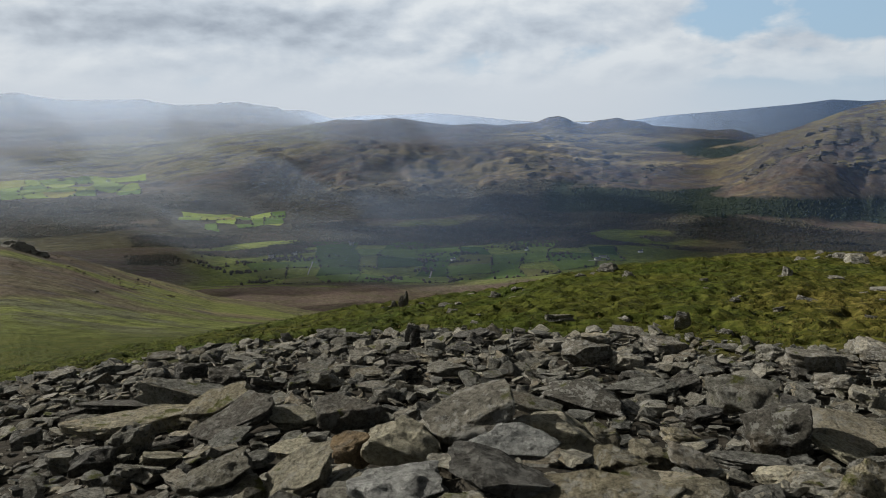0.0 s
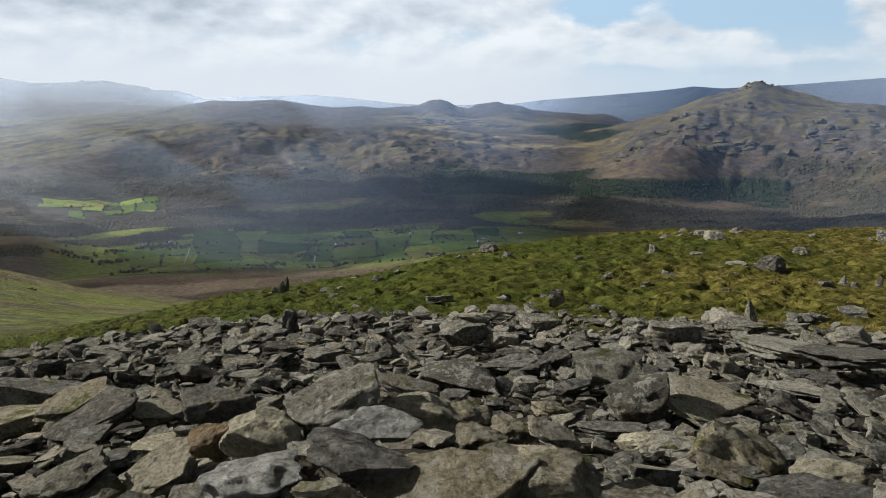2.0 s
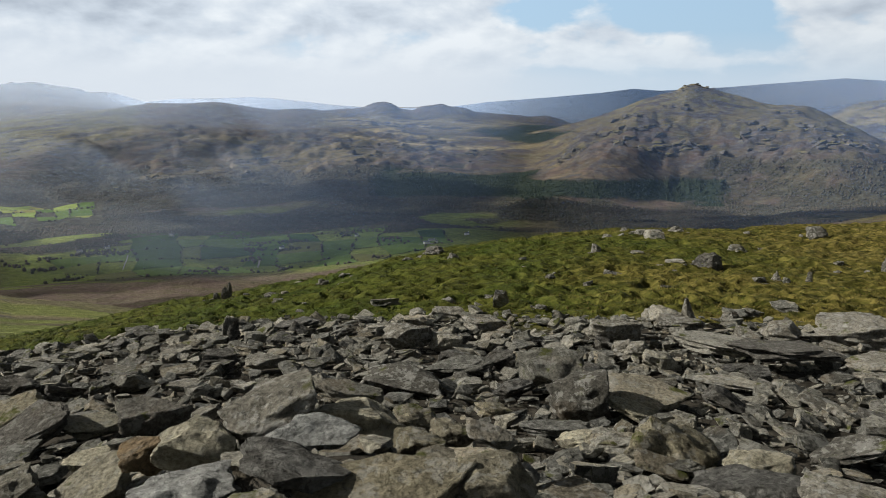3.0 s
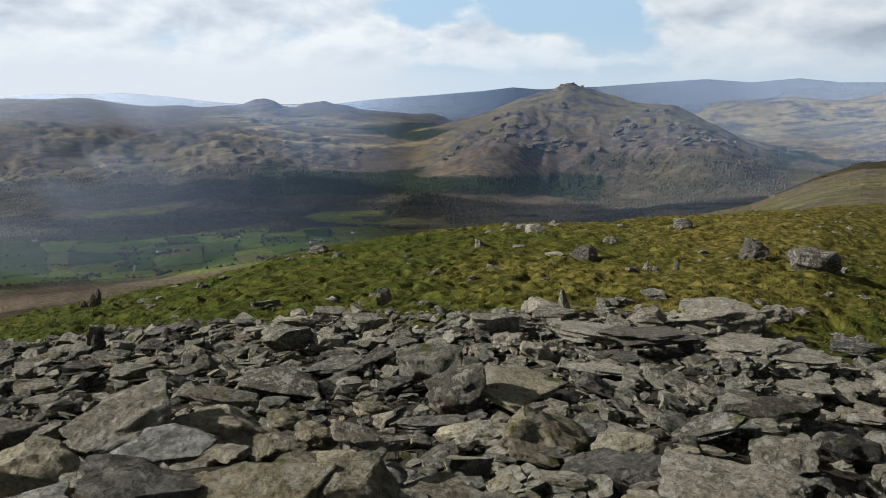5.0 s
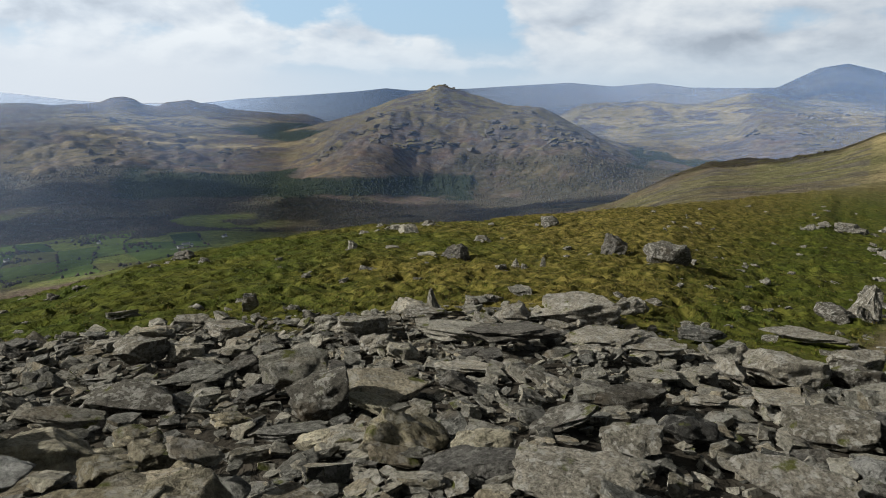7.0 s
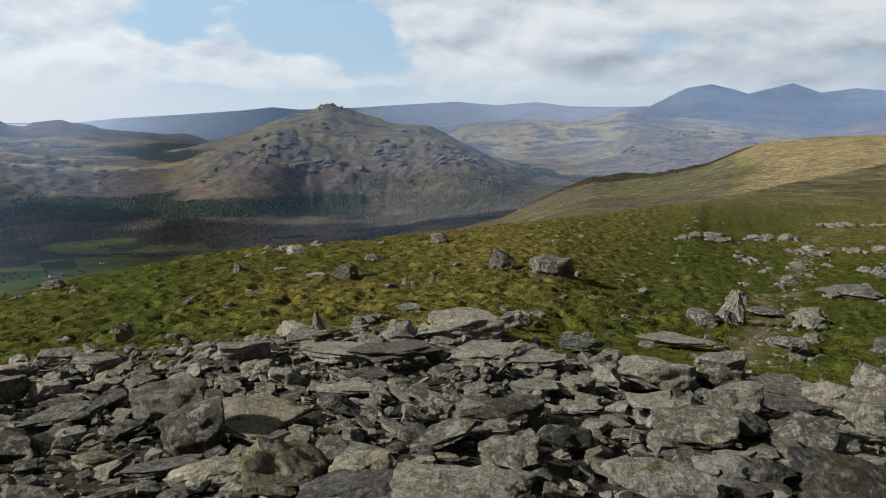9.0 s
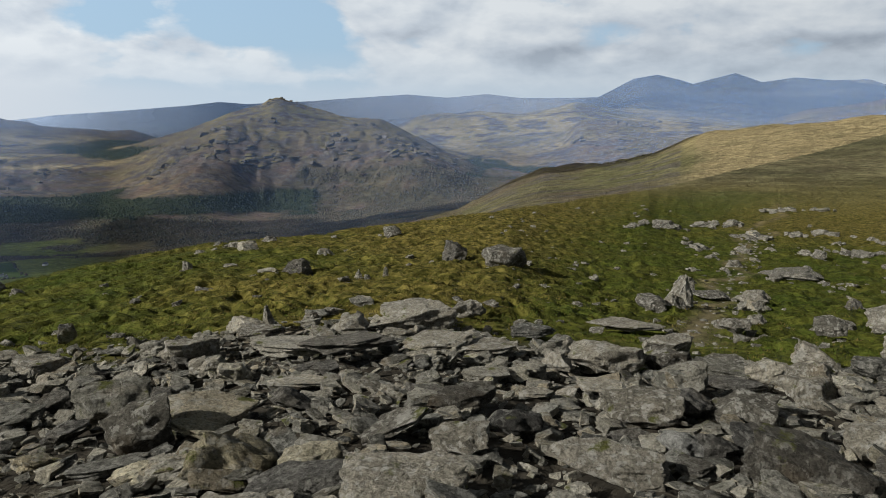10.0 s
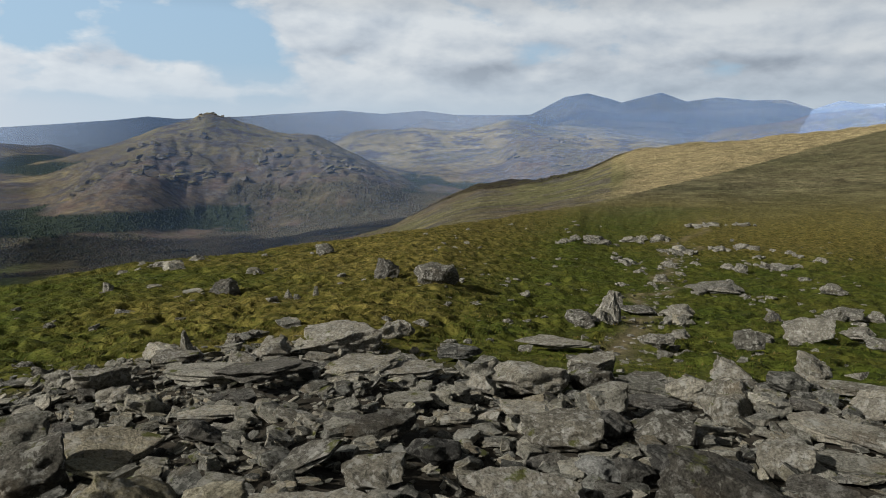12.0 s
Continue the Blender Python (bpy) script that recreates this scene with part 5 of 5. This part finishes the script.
def joined(name, items, label, category, sharp=28):
    """Many small pieces as one mesh. items: (mesh, matrix)."""
    cos, loops, starts, base, total, cache = [], [], [], 0, 0, {}
    for me, m in items:
        if me.name not in cache:
            v = np.empty(len(me.vertices) * 3)
            me.vertices.foreach_get("co", v)
            li = np.empty(len(me.loops), dtype=np.int32)
            me.loops.foreach_get("vertex_index", li)
            ls = np.empty(len(me.polygons), dtype=np.int32)
            me.polygons.foreach_get("loop_start", ls)
            cache[me.name] = (v.reshape(-1, 3), li, ls)
        v, li, ls = cache[me.name]
        a = np.array(m)
        cos.append(v @ a[:3, :3].T + a[:3, 3])
        loops.append(li + base)
        starts.append(ls + total)
        base += len(v)
        total += len(li)
    co, lo, st = np.concatenate(cos), np.concatenate(loops), np.concatenate(starts)
    me = bpy.data.meshes.new(name)
    me.vertices.add(len(co))
    me.vertices.foreach_set("co", co.ravel())
    me.loops.add(len(lo))
    me.loops.foreach_set("vertex_index", lo.astype(np.int32))
    me.polygons.add(len(st))
    me.polygons.foreach_set("loop_start", st.astype(np.int32))
    me.polygons.foreach_set("use_smooth", np.ones(len(st), bool))
    me.update()
    me.validate()
    if sharp:
        me.set_sharp_from_angle(angle=radians(sharp))
    for mat in items[0][0].materials:
        me.materials.append(mat)
    return tagged(new(name, me), label, category, kind="stuff")


def polar(az, r):
    return r * math.sin(radians(az)), r * math.cos(radians(az))


def scatter(n, lo, hi, near, far, clear):
    """Places for loose stones of half-width lo to hi in the boulder field, off the stones already set."""
    az = np.array([rng.uniform(-42, 94) for _ in range(n)])
    az[: n // 12] = np.array([rng.uniform(94, 318) for _ in range(n // 12)]) if n > 1000 else az[: n // 12]
    az = (az + 180) % 360 - 180
    r = np.sqrt(np.array([rng.uniform(near ** 2, far ** 2) for _ in range(n)]))
    keep = r < scree_edge(az) + np.array([rng.gauss(0, 0.55) for _ in range(n)])
    az, r = az[keep], r[keep]
    z = heights(az, r)
    x, y = r * np.sin(np.radians(az)), r * np.cos(np.radians(az))
    if clear:
        t = np.array(taken)
        d = np.hypot(x[:, None] - t[None, :, 0], y[:, None] - t[None, :, 1]) - t[None, :, 2] * clear
        ok = d.min(1) > 0
        x, y, z = x[ok], y[ok], z[ok]
    return [(a, b, c, lo + (hi - lo) * rng.random() ** 1.7) for a, b, c in zip(x, y, z)]


def lie(x, y, z, s, flat, tilt):
    """A slab's pose: leaning a little downhill like its neighbours."""
    return Matrix.Translation((x, y, z + s * flat * 0.55)) @ pose(0, 0, 0, rng.gauss(-4, tilt), rng.gauss(6, tilt), rng.uniform(0, 360)) @ Matrix.Diagonal((s, s * rng.uniform(0.55, 0.95), s * flat, 1))


for x, y, z, s in scatter(330, 0.12, 0.2, 1.9, 12.4, 1.0)[:110]:
    ob = new("flat_rock", toned(rng.choice(PLATES), rng.choice("ggdglgd")))
    ob.matrix_world = lie(x, y, z + 0.05, s, rng.uniform(0.16, 0.36), 10)
    tagged(ob, "grey slate slab wedged among the boulder field", "rock", "rocks of the boulder field")
loose = [(rng.choice(MIDDLE), lie(x, y, z + 0.04, s, rng.choice((0.14, 0.2, 0.26, 0.4)), 13)) for x, y, z, s in scatter(4300, 0.05, 0.14, 1.1, 12.4, 1.02)]
joined("loose_slabs", loose, "loose grey slate slabs heaped over the summit", "stones")
chips = [(rng.choice(SMALL), lie(x, y, z, s, rng.uniform(0.14, 0.4), 18)) for x, y, z, s in scatter(12000, 0.022, 0.075, 0.9, 12.6, 0.3)]
joined("scree", chips, "small grey slate fragments between the boulders", "stones")

for _ in range(230):
    az, r = rng.uniform(48, 86), 11.5 * (75 / 11.5) ** rng.random()
    turf_stones.append((*polar(az, r), rng.uniform(0.04, 0.12) * (1 + r / 45)))
for _ in range(45):
    az, r = rng.uniform(-34, 60), 11.5 * (45 / 11.5) ** rng.random()
    turf_stones.append((*polar(az, r), rng.uniform(0.04, 0.12) * (1 + r / 60)))
for _ in range(170):
    r = rng.uniform(11, 60)
    turf_stones.append((*polar(64.5 + 0.06 * r + rng.gauss(0, 26 / r), r), rng.uniform(0.03, 0.07) * (1 + r / 40)))
PALE, PALE_SMALL = [toned(m, "w") for m in MIDDLE], [toned(m, "w") for m in SMALL]
joined("turf_stones", [(rng.choice(PALE if s > 0.13 else PALE_SMALL), lie(x, y, height(x, y) - 0.02, s, rng.uniform(0.25, 0.5), 9)) for x, y, s in turf_stones], "pale lichened stones scattered in the turf", "stones")


# ---- turf ----
def grass_material():
    m, k, bsdf = material("grass_blades")
    isl = k.add("ShaderNodeNewGeometry")
    n = k.noise(isl.outputs["Position"], 0.4, 6.0, 0.65)
    lump_shade = k.noise(k.scaled(isl.outputs["Position"], 1.0, 1.0, 0.4), 2.6, 6.0, 0.65, 0.6)
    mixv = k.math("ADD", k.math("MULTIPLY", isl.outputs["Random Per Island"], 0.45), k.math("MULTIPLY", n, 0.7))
    # blades painted darker in patches, as the shaded hollows of tussocks
    k.set(bsdf, "Base Color", k.mix(0.9, k.ramp(mixv, [(0.25, (0.026, 0.046, 0.005)), (0.5, (0.048, 0.07, 0.008)), (0.7, (0.08, 0.084, 0.013)), (0.88, (0.112, 0.095, 0.026))]), k.ramp(lump_shade, [(0.38, 0.2), (0.6, 1.25)]), "MULTIPLY"))
    k.set(bsdf, "Roughness", 0.7)
    return m


def straw_material():
    m, k, bsdf = material("straw_blades")
    isl = k.add("ShaderNodeNewGeometry")
    k.set(bsdf, "Base Color", k.ramp(isl.outputs["Random Per Island"], [(0.0, (0.06, 0.05, 0.011)), (0.5, (0.084, 0.068, 0.017)), (1.0, (0.122, 0.1, 0.031))]))
    k.set(bsdf, "Roughness", 0.75)
    return m


def tuft_mesh(name, blades, spread, mat):
    verts, faces = [], []
    for _ in range(blades):
        a, lean = rng.uniform(0, 6.283), rng.uniform(0.15, 1.0) * spread
        ox, oy = rng.gauss(0, 0.4), rng.gauss(0, 0.4)
        h, w = rng.uniform(0.5, 1.0), rng.uniform(0.09, 0.17)
        dx, dy = math.cos(a), math.sin(a)
        b = len(verts)
        verts += [(ox - dy * w, oy + dx * w, -0.1), (ox + dy * w, oy - dx * w, -0.1), (ox + dx * lean, oy + dy * lean, h)]
        faces += [(b, b + 1, b + 2)]
    me = bpy.data.meshes.new(name)
    me.from_pydata(verts, [], faces)
    me.materials.append(mat)
    return me


GRASS, STRAW = grass_material(), straw_material()
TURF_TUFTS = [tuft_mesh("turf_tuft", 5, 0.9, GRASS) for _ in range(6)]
STRAW_TUFTS = [tuft_mesh("straw_tuft", 5, 0.8, STRAW) for _ in range(6)]


def sow(n, straw):
    u = np.array([rng.random() for _ in range(n)])
    r = 9.6 * (85.0 / 9.6) ** (u ** 0.8)
    az = np.array([rng.uniform(-36, 86) for _ in range(n)])
    x, y = r * np.sin(np.radians(az)), r * np.cos(np.radians(az))
    keep = r > scree_edge(az) - 0.2 + 0.6 * vnoise(x / 1.3, y / 1.3, 88)
    cover = land_cover(az, r, x, y, x)
    pick = np.array([rng.random() for _ in range(n)])
    keep &= (pick < cover["straw"] * 0.95) if straw else (pick > cover["straw"] * 0.98)
    keep &= cover["path"] < 0.3
    z = heights(az, r)
    out = []
    for i in np.nonzero(keep)[0]:
        s = rng.uniform(0.022, 0.05) * (1 + r[i] / 50) * (1.2 if straw else 1.0)
        out.append((rng.choice(STRAW_TUFTS if straw else TURF_TUFTS), Matrix.Translation((x[i], y[i], z[i] - 0.01)) @ Matrix.Rotation(rng.uniform(0, 6.28), 4, "Z") @ Matrix.Diagonal((s * 1.5, s * 1.5, s * 0.7, 1))))
    return out


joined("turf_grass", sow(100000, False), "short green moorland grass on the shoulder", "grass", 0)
joined("straw_grass", sow(62000, True), "tawny moorland grass in low tussocks", "grass", 0)


# ---- the valley ----
def leaf_material(name, tones):
    m, k, bsdf = material(name)
    geo = k.add("ShaderNodeNewGeometry")
    n = k.noise(geo.outputs["Position"], 0.006, 4.0, 0.6)
    v = k.math("ADD", k.math("MULTIPLY", geo.outputs["Random Per Island"], 0.35), k.math("MULTIPLY", n, 0.7))
    k.set(bsdf, "Base Color", k.ramp(v, tones))
    k.set(bsdf, "Roughness", 0.9)
    return m


def field_material(name, gain):
    m, k, bsdf = material(name)
    pos = k.add("ShaderNodeNewGeometry").outputs["Position"]
    rnd = k.add("ShaderNodeObjectInfo").outputs["Random"]
    col = k.ramp(rnd, [(0.0, (0.04, 0.075, 0.018)), (0.4, (0.075, 0.12, 0.025)), (0.75, (0.11, 0.16, 0.035)), (1.0, (0.12, 0.12, 0.04))])
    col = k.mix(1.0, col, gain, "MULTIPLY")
    col = k.mix(0.6, col, k.ramp(k.noise(pos, 0.03, 5.0, 0.6), [(0.3, 0.65), (0.7, 1.25)]), "MULTIPLY")
    k.set(bsdf, "Base Color", col)
    k.set(bsdf, "Roughness", 0.95)
    return m


def plain_material(name, colour, rough=0.8):
    m, k, bsdf = material(name)
    pos = k.add("ShaderNodeNewGeometry").outputs["Position"]
    k.set(bsdf, "Base Color", k.mix(0.6, colour, k.ramp(k.noise(pos, 0.7, 5.0, 0.6), [(0.3, 0.75), (0.7, 1.15)]), "MULTIPLY"))
    k.set(bsdf, "Roughness", rough)
    return m


LEAVES = leaf_material("bare_autumn_trees", [(0.25, (0.052, 0.06, 0.04)), (0.5, (0.072, 0.069, 0.048)), (0.7, (0.1, 0.08, 0.062)), (0.9, (0.104, 0.094, 0.054))])
NEEDLES = leaf_material("conifers", [(0.25, (0.024, 0.038, 0.026)), (0.85, (0.044, 0.056, 0.034))])
# the second pasture is the same grass with sunlight painted in, for the far fields
PASTURE, SUNLIT_PASTURE = field_material("pasture", 1.0), field_material("sunlit_pasture", (1.9, 1.7, 1.4))
WHITEWASH, SLATE = plain_material("whitewash", (0.78, 0.77, 0.73)), plain_material("roof_slate", (0.16, 0.165, 0.18))


def crown_mesh(seed, mat, tall):
    bm = bmesh.new()
    bmesh.ops.create_icosphere(bm, subdivisions=1, radius=1.0)
    g = random.Random(seed)
    for v in bm.verts:
        v.co = v.co * g.uniform(0.7, 1.2)
        v.co.z = v.co.z * g.uniform(0.8, 1.3) * tall + 0.6
    me = bpy.data.meshes.new("crown")
    bm.to_mesh(me)
    bm.free()
    me.materials.append(mat)
    return me


CROWNS = [crown_mesh(i, LEAVES, 1.0) for i in range(10)]
SPRUCES = [crown_mesh(i + 20, NEEDLES, 1.3) for i in range(8)]


def tree_pose(x, y, z, s):
    return Matrix.Translation((x, y, z)) @ Matrix.Rotation(rng.uniform(0, 6.28), 4, "Z") @ Matrix.Diagonal((s, s * rng.uniform(0.8, 1.2), s * rng.uniform(0.75, 1.15), 1))


def woods(n, kind, crowns, small, large):
    az = np.array([rng.uniform(-36, 60) for _ in range(n)])
    r = np.array([rng.uniform(1950, 3700) for _ in range(n)])
    x, y = r * np.sin(np.radians(az)), r * np.cos(np.radians(az))
    z = heights(az, r)
    c = land_cover(az, r, x, y, z)
    keep = np.array([rng.uniform(0.3, 0.85) for _ in range(n)]) < c[kind]
    keep &= ~((az > -20.5) & (az < -11.8) & (r > 2560) & (r < 2930)) & ~((az < -21.5) & (r > 3120) & (r < 3500))
    return [(rng.choice(crowns), tree_pose(x[i], y[i], z[i], rng.uniform(small, large)) @ Matrix.Translation((0, 0, -0.75))) for i in np.nonzero(keep)[0]]


# ---- crags on the fells ----
def crag_material():
    m, k, bsdf = material("fell_crag")
    geo = k.add("ShaderNodeNewGeometry")
    pos = geo.outputs["Position"]
    n = k.noise(pos, 0.12, 8.0, 0.7)
    rock = k.ramp(k.math("ADD", k.math("MULTIPLY", n, 0.7), k.math("MULTIPLY", geo.outputs["Random Per Island"], 0.3)), [(0.3, (0.055, 0.053, 0.055)), (0.55, (0.11, 0.105, 0.1)), (0.75, (0.18, 0.172, 0.16))])
    nz = k.add("ShaderNodeSeparateXYZ")
    k.set(nz, "Vector", geo.outputs["Normal"])
    grass = k.mix(n, (0.10, 0.095, 0.04), (0.18, 0.155, 0.075))
    k.set(bsdf, "Base Color", k.mix(k.ramp(nz.outputs["Z"], [(0.62, 0.0), (0.85, 1.0)]), rock, grass))
    k.set(bsdf, "Roughness", 0.95)
    bump(k, bsdf, k.noise(pos, 0.3, 8.0, 0.7), 1.0, 3.0)
    return m


CRAG_ROCK = crag_material()
KNOBS = [rock_mesh("knob", rng, rng.randint(10, 14), 1, 0.6, 0.12, CRAG_ROCK, 0.6, 0.12) for _ in range(12)]


def crags(clusters, a0, a1, r0, r1, width, chance):
    """Broken outcrops in bands along a hillside."""
    out = []
    for _ in range(clusters):
        a, r = rng.uniform(a0, a1), rng.uniform(r0, r1)
        if rng.random() > chance(a, r):
            continue
        for _ in range(rng.randint(3, 9)):
            b, d = a + rng.gauss(0, 0.7), r + rng.gauss(0, 7)
            x, y = polar(b, d)
            w = width * rng.uniform(0.35, 1.0)
            out.append((rng.choice(KNOBS), Matrix.Translation((x, y, height(x, y) - w * 0.12)) @ pose(0, 0, 0, rng.gauss(-10, 8), rng.gauss(0, 8), -b + rng.gauss(0, 25)) @ Matrix.Diagonal((w, w * 0.7, w * rng.uniform(0.28, 0.5), 1))))
    return out


fell = crags(58, 22, 45, 2990, 3330, 26, lambda a, r: 1.0 - 0.7 * (r > 3230) - 0.4 * (a < 26))
fell += crags(6, 31.0, 32.0, 3360, 3400, 8, lambda a, r: 1.0)
fell += crags(46, -15, 18, 2950, 3350, 13, lambda a, r: 0.8)
fell += crags(10, 8.0, 9.6, 3700, 3790, 17, lambda a, r: 1.0) + crags(8, 12.2, 14.4, 3700, 3780, 13, lambda a, r: 1.0)
fell += crags(30, 46, 66, 3300, 4000, 16, lambda a, r: 0.7) + crags(16, -34, -14, 2900, 3500, 15, lambda a, r: 0.7)
fell += crags(26, 46, 62, 820, 1250, 4.5, lambda a, r: 0.8) + crags(16, -34, -20, 330, 640, 1.6, lambda a, r: 0.8)
joined("crag", fell, "dark rocky crags breaking out of the fellsides", "crags", 28)


def drape(corners, n=7, lift=1.2):
    """A patch of ground between four corners (bearing, distance), lying on the slope."""
    (a0, r0), (a1, r1), (a2, r2), (a3, r3) = corners
    u, v = np.meshgrid(np.linspace(0, 1, n), np.linspace(0, 1, n), indexing="ij")
    az = (1 - u) * ((1 - v) * a0 + v * a3) + u * ((1 - v) * a1 + v * a2)
    r = (1 - u) * ((1 - v) * r0 + v * r3) + u * ((1 - v) * r1 + v * r2)
    z = heights(az, r) + lift
    x, y = r * np.sin(np.radians(az)), r * np.cos(np.radians(az))
    verts = [tuple(p) for p in np.stack([x, y, z], -1).reshape(-1, 3)]
    faces = [(i * n + j, (i + 1) * n + j, (i + 1) * n + j + 1, i * n + j + 1) for i in range(n - 1) for j in range(n - 1)]
    return verts, faces


hedge_items = []


def field(corners, label, group):
    verts, faces = drape(corners)
    me = bpy.data.meshes.new("field")
    me.from_pydata(verts, [], faces)
    me.materials.append(SUNLIT_PASTURE if "bright" in label else PASTURE)
    tagged(new("field", me), label, "field", group)
    for (a, r), (a2, r2) in ((corners[0], corners[1]), (corners[1], corners[2])):
        length = math.hypot(r2 - r, radians(a2 - a) * r)
        for i in range(int(length / 7)):
            if rng.random() < 0.72:
                t = i / (length / 7)
                x, y = polar(a + (a2 - a) * t, r + (r2 - r) * t)
                hedge_items.append((rng.choice(CROWNS), tree_pose(x + rng.gauss(0, 2), y + rng.gauss(0, 2), height(x, y), rng.uniform(1.0, 2.6) if rng.random() < 0.86 else rng.uniform(3, 5))))


def field_grid(a0, a1, na, r0, r1, nr, chance, label, group):
    g = {(i, j): (a0 + (a1 - a0) * (i + rng.uniform(-0.3, 0.3)) / na, r0 + (r1 - r0) * (j + rng.uniform(-0.28, 0.28)) / nr) for i in range(na + 1) for j in range(nr + 1)}
    for i in range(na):
        for j in range(nr):
            if rng.random() < chance:
                field([g[i, j], g[i + 1, j], g[i + 1, j + 1], g[i, j + 1]], label, group)


field_grid(-15, 14, 11, 1760, 2330, 5, 0.72, "hedged green pasture on the valley floor", "valley fields")
field_grid(-33, -22.3, 7, 3150, 3480, 4, 0.9, "green walled pasture painted bright as if sunlit", "far valley fields")
field_grid(-19.7, -12.3, 6, 2600, 2900, 4, 0.85, "green walled pasture painted bright as if sunlit", "far valley fields")
joined("woodland", woods(110000, "wood", CROWNS, 2.8, 5.0), "dark autumn woodland over the valley slopes", "woodland", 0)
joined("conifer_plantation", woods(90000, "conifer", SPRUCES, 2.8, 4.6), "dark blue-green conifer plantation below the fell", "plantation", 0)
for _ in range(34):
    a0, r0 = rng.uniform(-20, 15), rng.uniform(1780, 2380)
    for _ in range(rng.randint(8, 26)):
        x, y = polar(a0 + rng.gauss(0, 0.55), r0 + rng.gauss(0, 14))
        hedge_items.append((rng.choice(CROWNS), tree_pose(x, y, height(x, y) - 0.5, rng.uniform(2.5, 5.5))))
joined("hedgerow", hedge_items, "dark hedgerows and field trees between pastures", "hedges", 0)


TRACK = plain_material("farm_track", (0.24, 0.23, 0.2))


def track(corners, label):
    """A pale farm track on the valley floor."""
    verts, faces = drape(corners, 9, 1.8)
    me = bpy.data.meshes.new("track")
    me.from_pydata(verts, [], faces)
    me.materials.append(TRACK)
    tagged(new("track", me), label, "track", "valley tracks")


track([(-10.7, 1900), (-10.62, 1900), (-10.22, 2060), (-10.3, 2060)], "pale stony farm track crossing green pasture")
track([(-1.15, 1840), (-1.0, 1840), (-0.8, 1960), (-0.95, 1960)], "pale stony farm track crossing green pasture")
track([(11.4, 1960), (12.6, 1975), (12.6, 1985), (11.4, 1970)], "pale stony farm track beside the farm buildings")


def box(bm, x, y, z, sx, sy, sz):
    g = bmesh.ops.create_cube(bm, size=1.0)
    bmesh.ops.transform(bm, matrix=Matrix.Translation((x, y, z)) @ Matrix.Diagonal((sx, sy, sz, 1)), verts=g["verts"])


def part(name, bm, mat, parent, label=""):
    me = bpy.data.meshes.new(name)
    bm.to_mesh(me)
    bm.free()
    me.materials.append(mat)
    ob = new(name, me)
    ob.parent = parent
    return tagged(ob, label)


def farmhouse(bearing, distance, yaw, length):
    x, y = polar(bearing, distance)
    house = new("farmhouse")
    bm = bmesh.new()
    box(bm, 0, 0, 2.6, length, 7, 5.2)
    part("wall", bm, WHITEWASH, house, "whitewashed walls")
    bm = bmesh.new()
    h = length / 2 + 0.4
    v = [bm.verts.new(p) for p in ((-h, -4, 5), (h, -4, 5), (h, 4, 5), (-h, 4, 5), (-h, 0, 8), (h, 0, 8))]
    for f in ((0, 1, 5, 4), (2, 3, 4, 5), (1, 2, 5), (3, 0, 4), (3, 2, 1, 0)):
        bm.faces.new([v[i] for i in f])
    part("roof", bm, SLATE, house, "slate gable roof")
    bm = bmesh.new()
    box(bm, length / 2 - 0.8, 0, 8.2, 1.1, 1.1, 1.8)
    part("chimney", bm, WHITEWASH, house)
    house.matrix_world = pose(x, y, height(x, y) + 0.5, 0, 0, yaw)
    tagged(house, "small whitewashed farmhouse among valley pastures", "house", "valley farms")


farmhouse(12.1, 1990, 20, 16)
farmhouse(12.9, 2010, 70, 13)
farmhouse(12.5, 2040, 0, 20)
farmhouse(15.3, 2170, 30, 14)
farmhouse(-13.4, 2130, 10, 14)
farmhouse(-11.6, 2150, 50, 12)
farmhouse(-7.2, 2260, -10, 13)
farmhouse(0.8, 2060, 25, 12)
farmhouse(6.6, 2150, 60, 12)
farmhouse(-24.5, 3420, 15, 16)
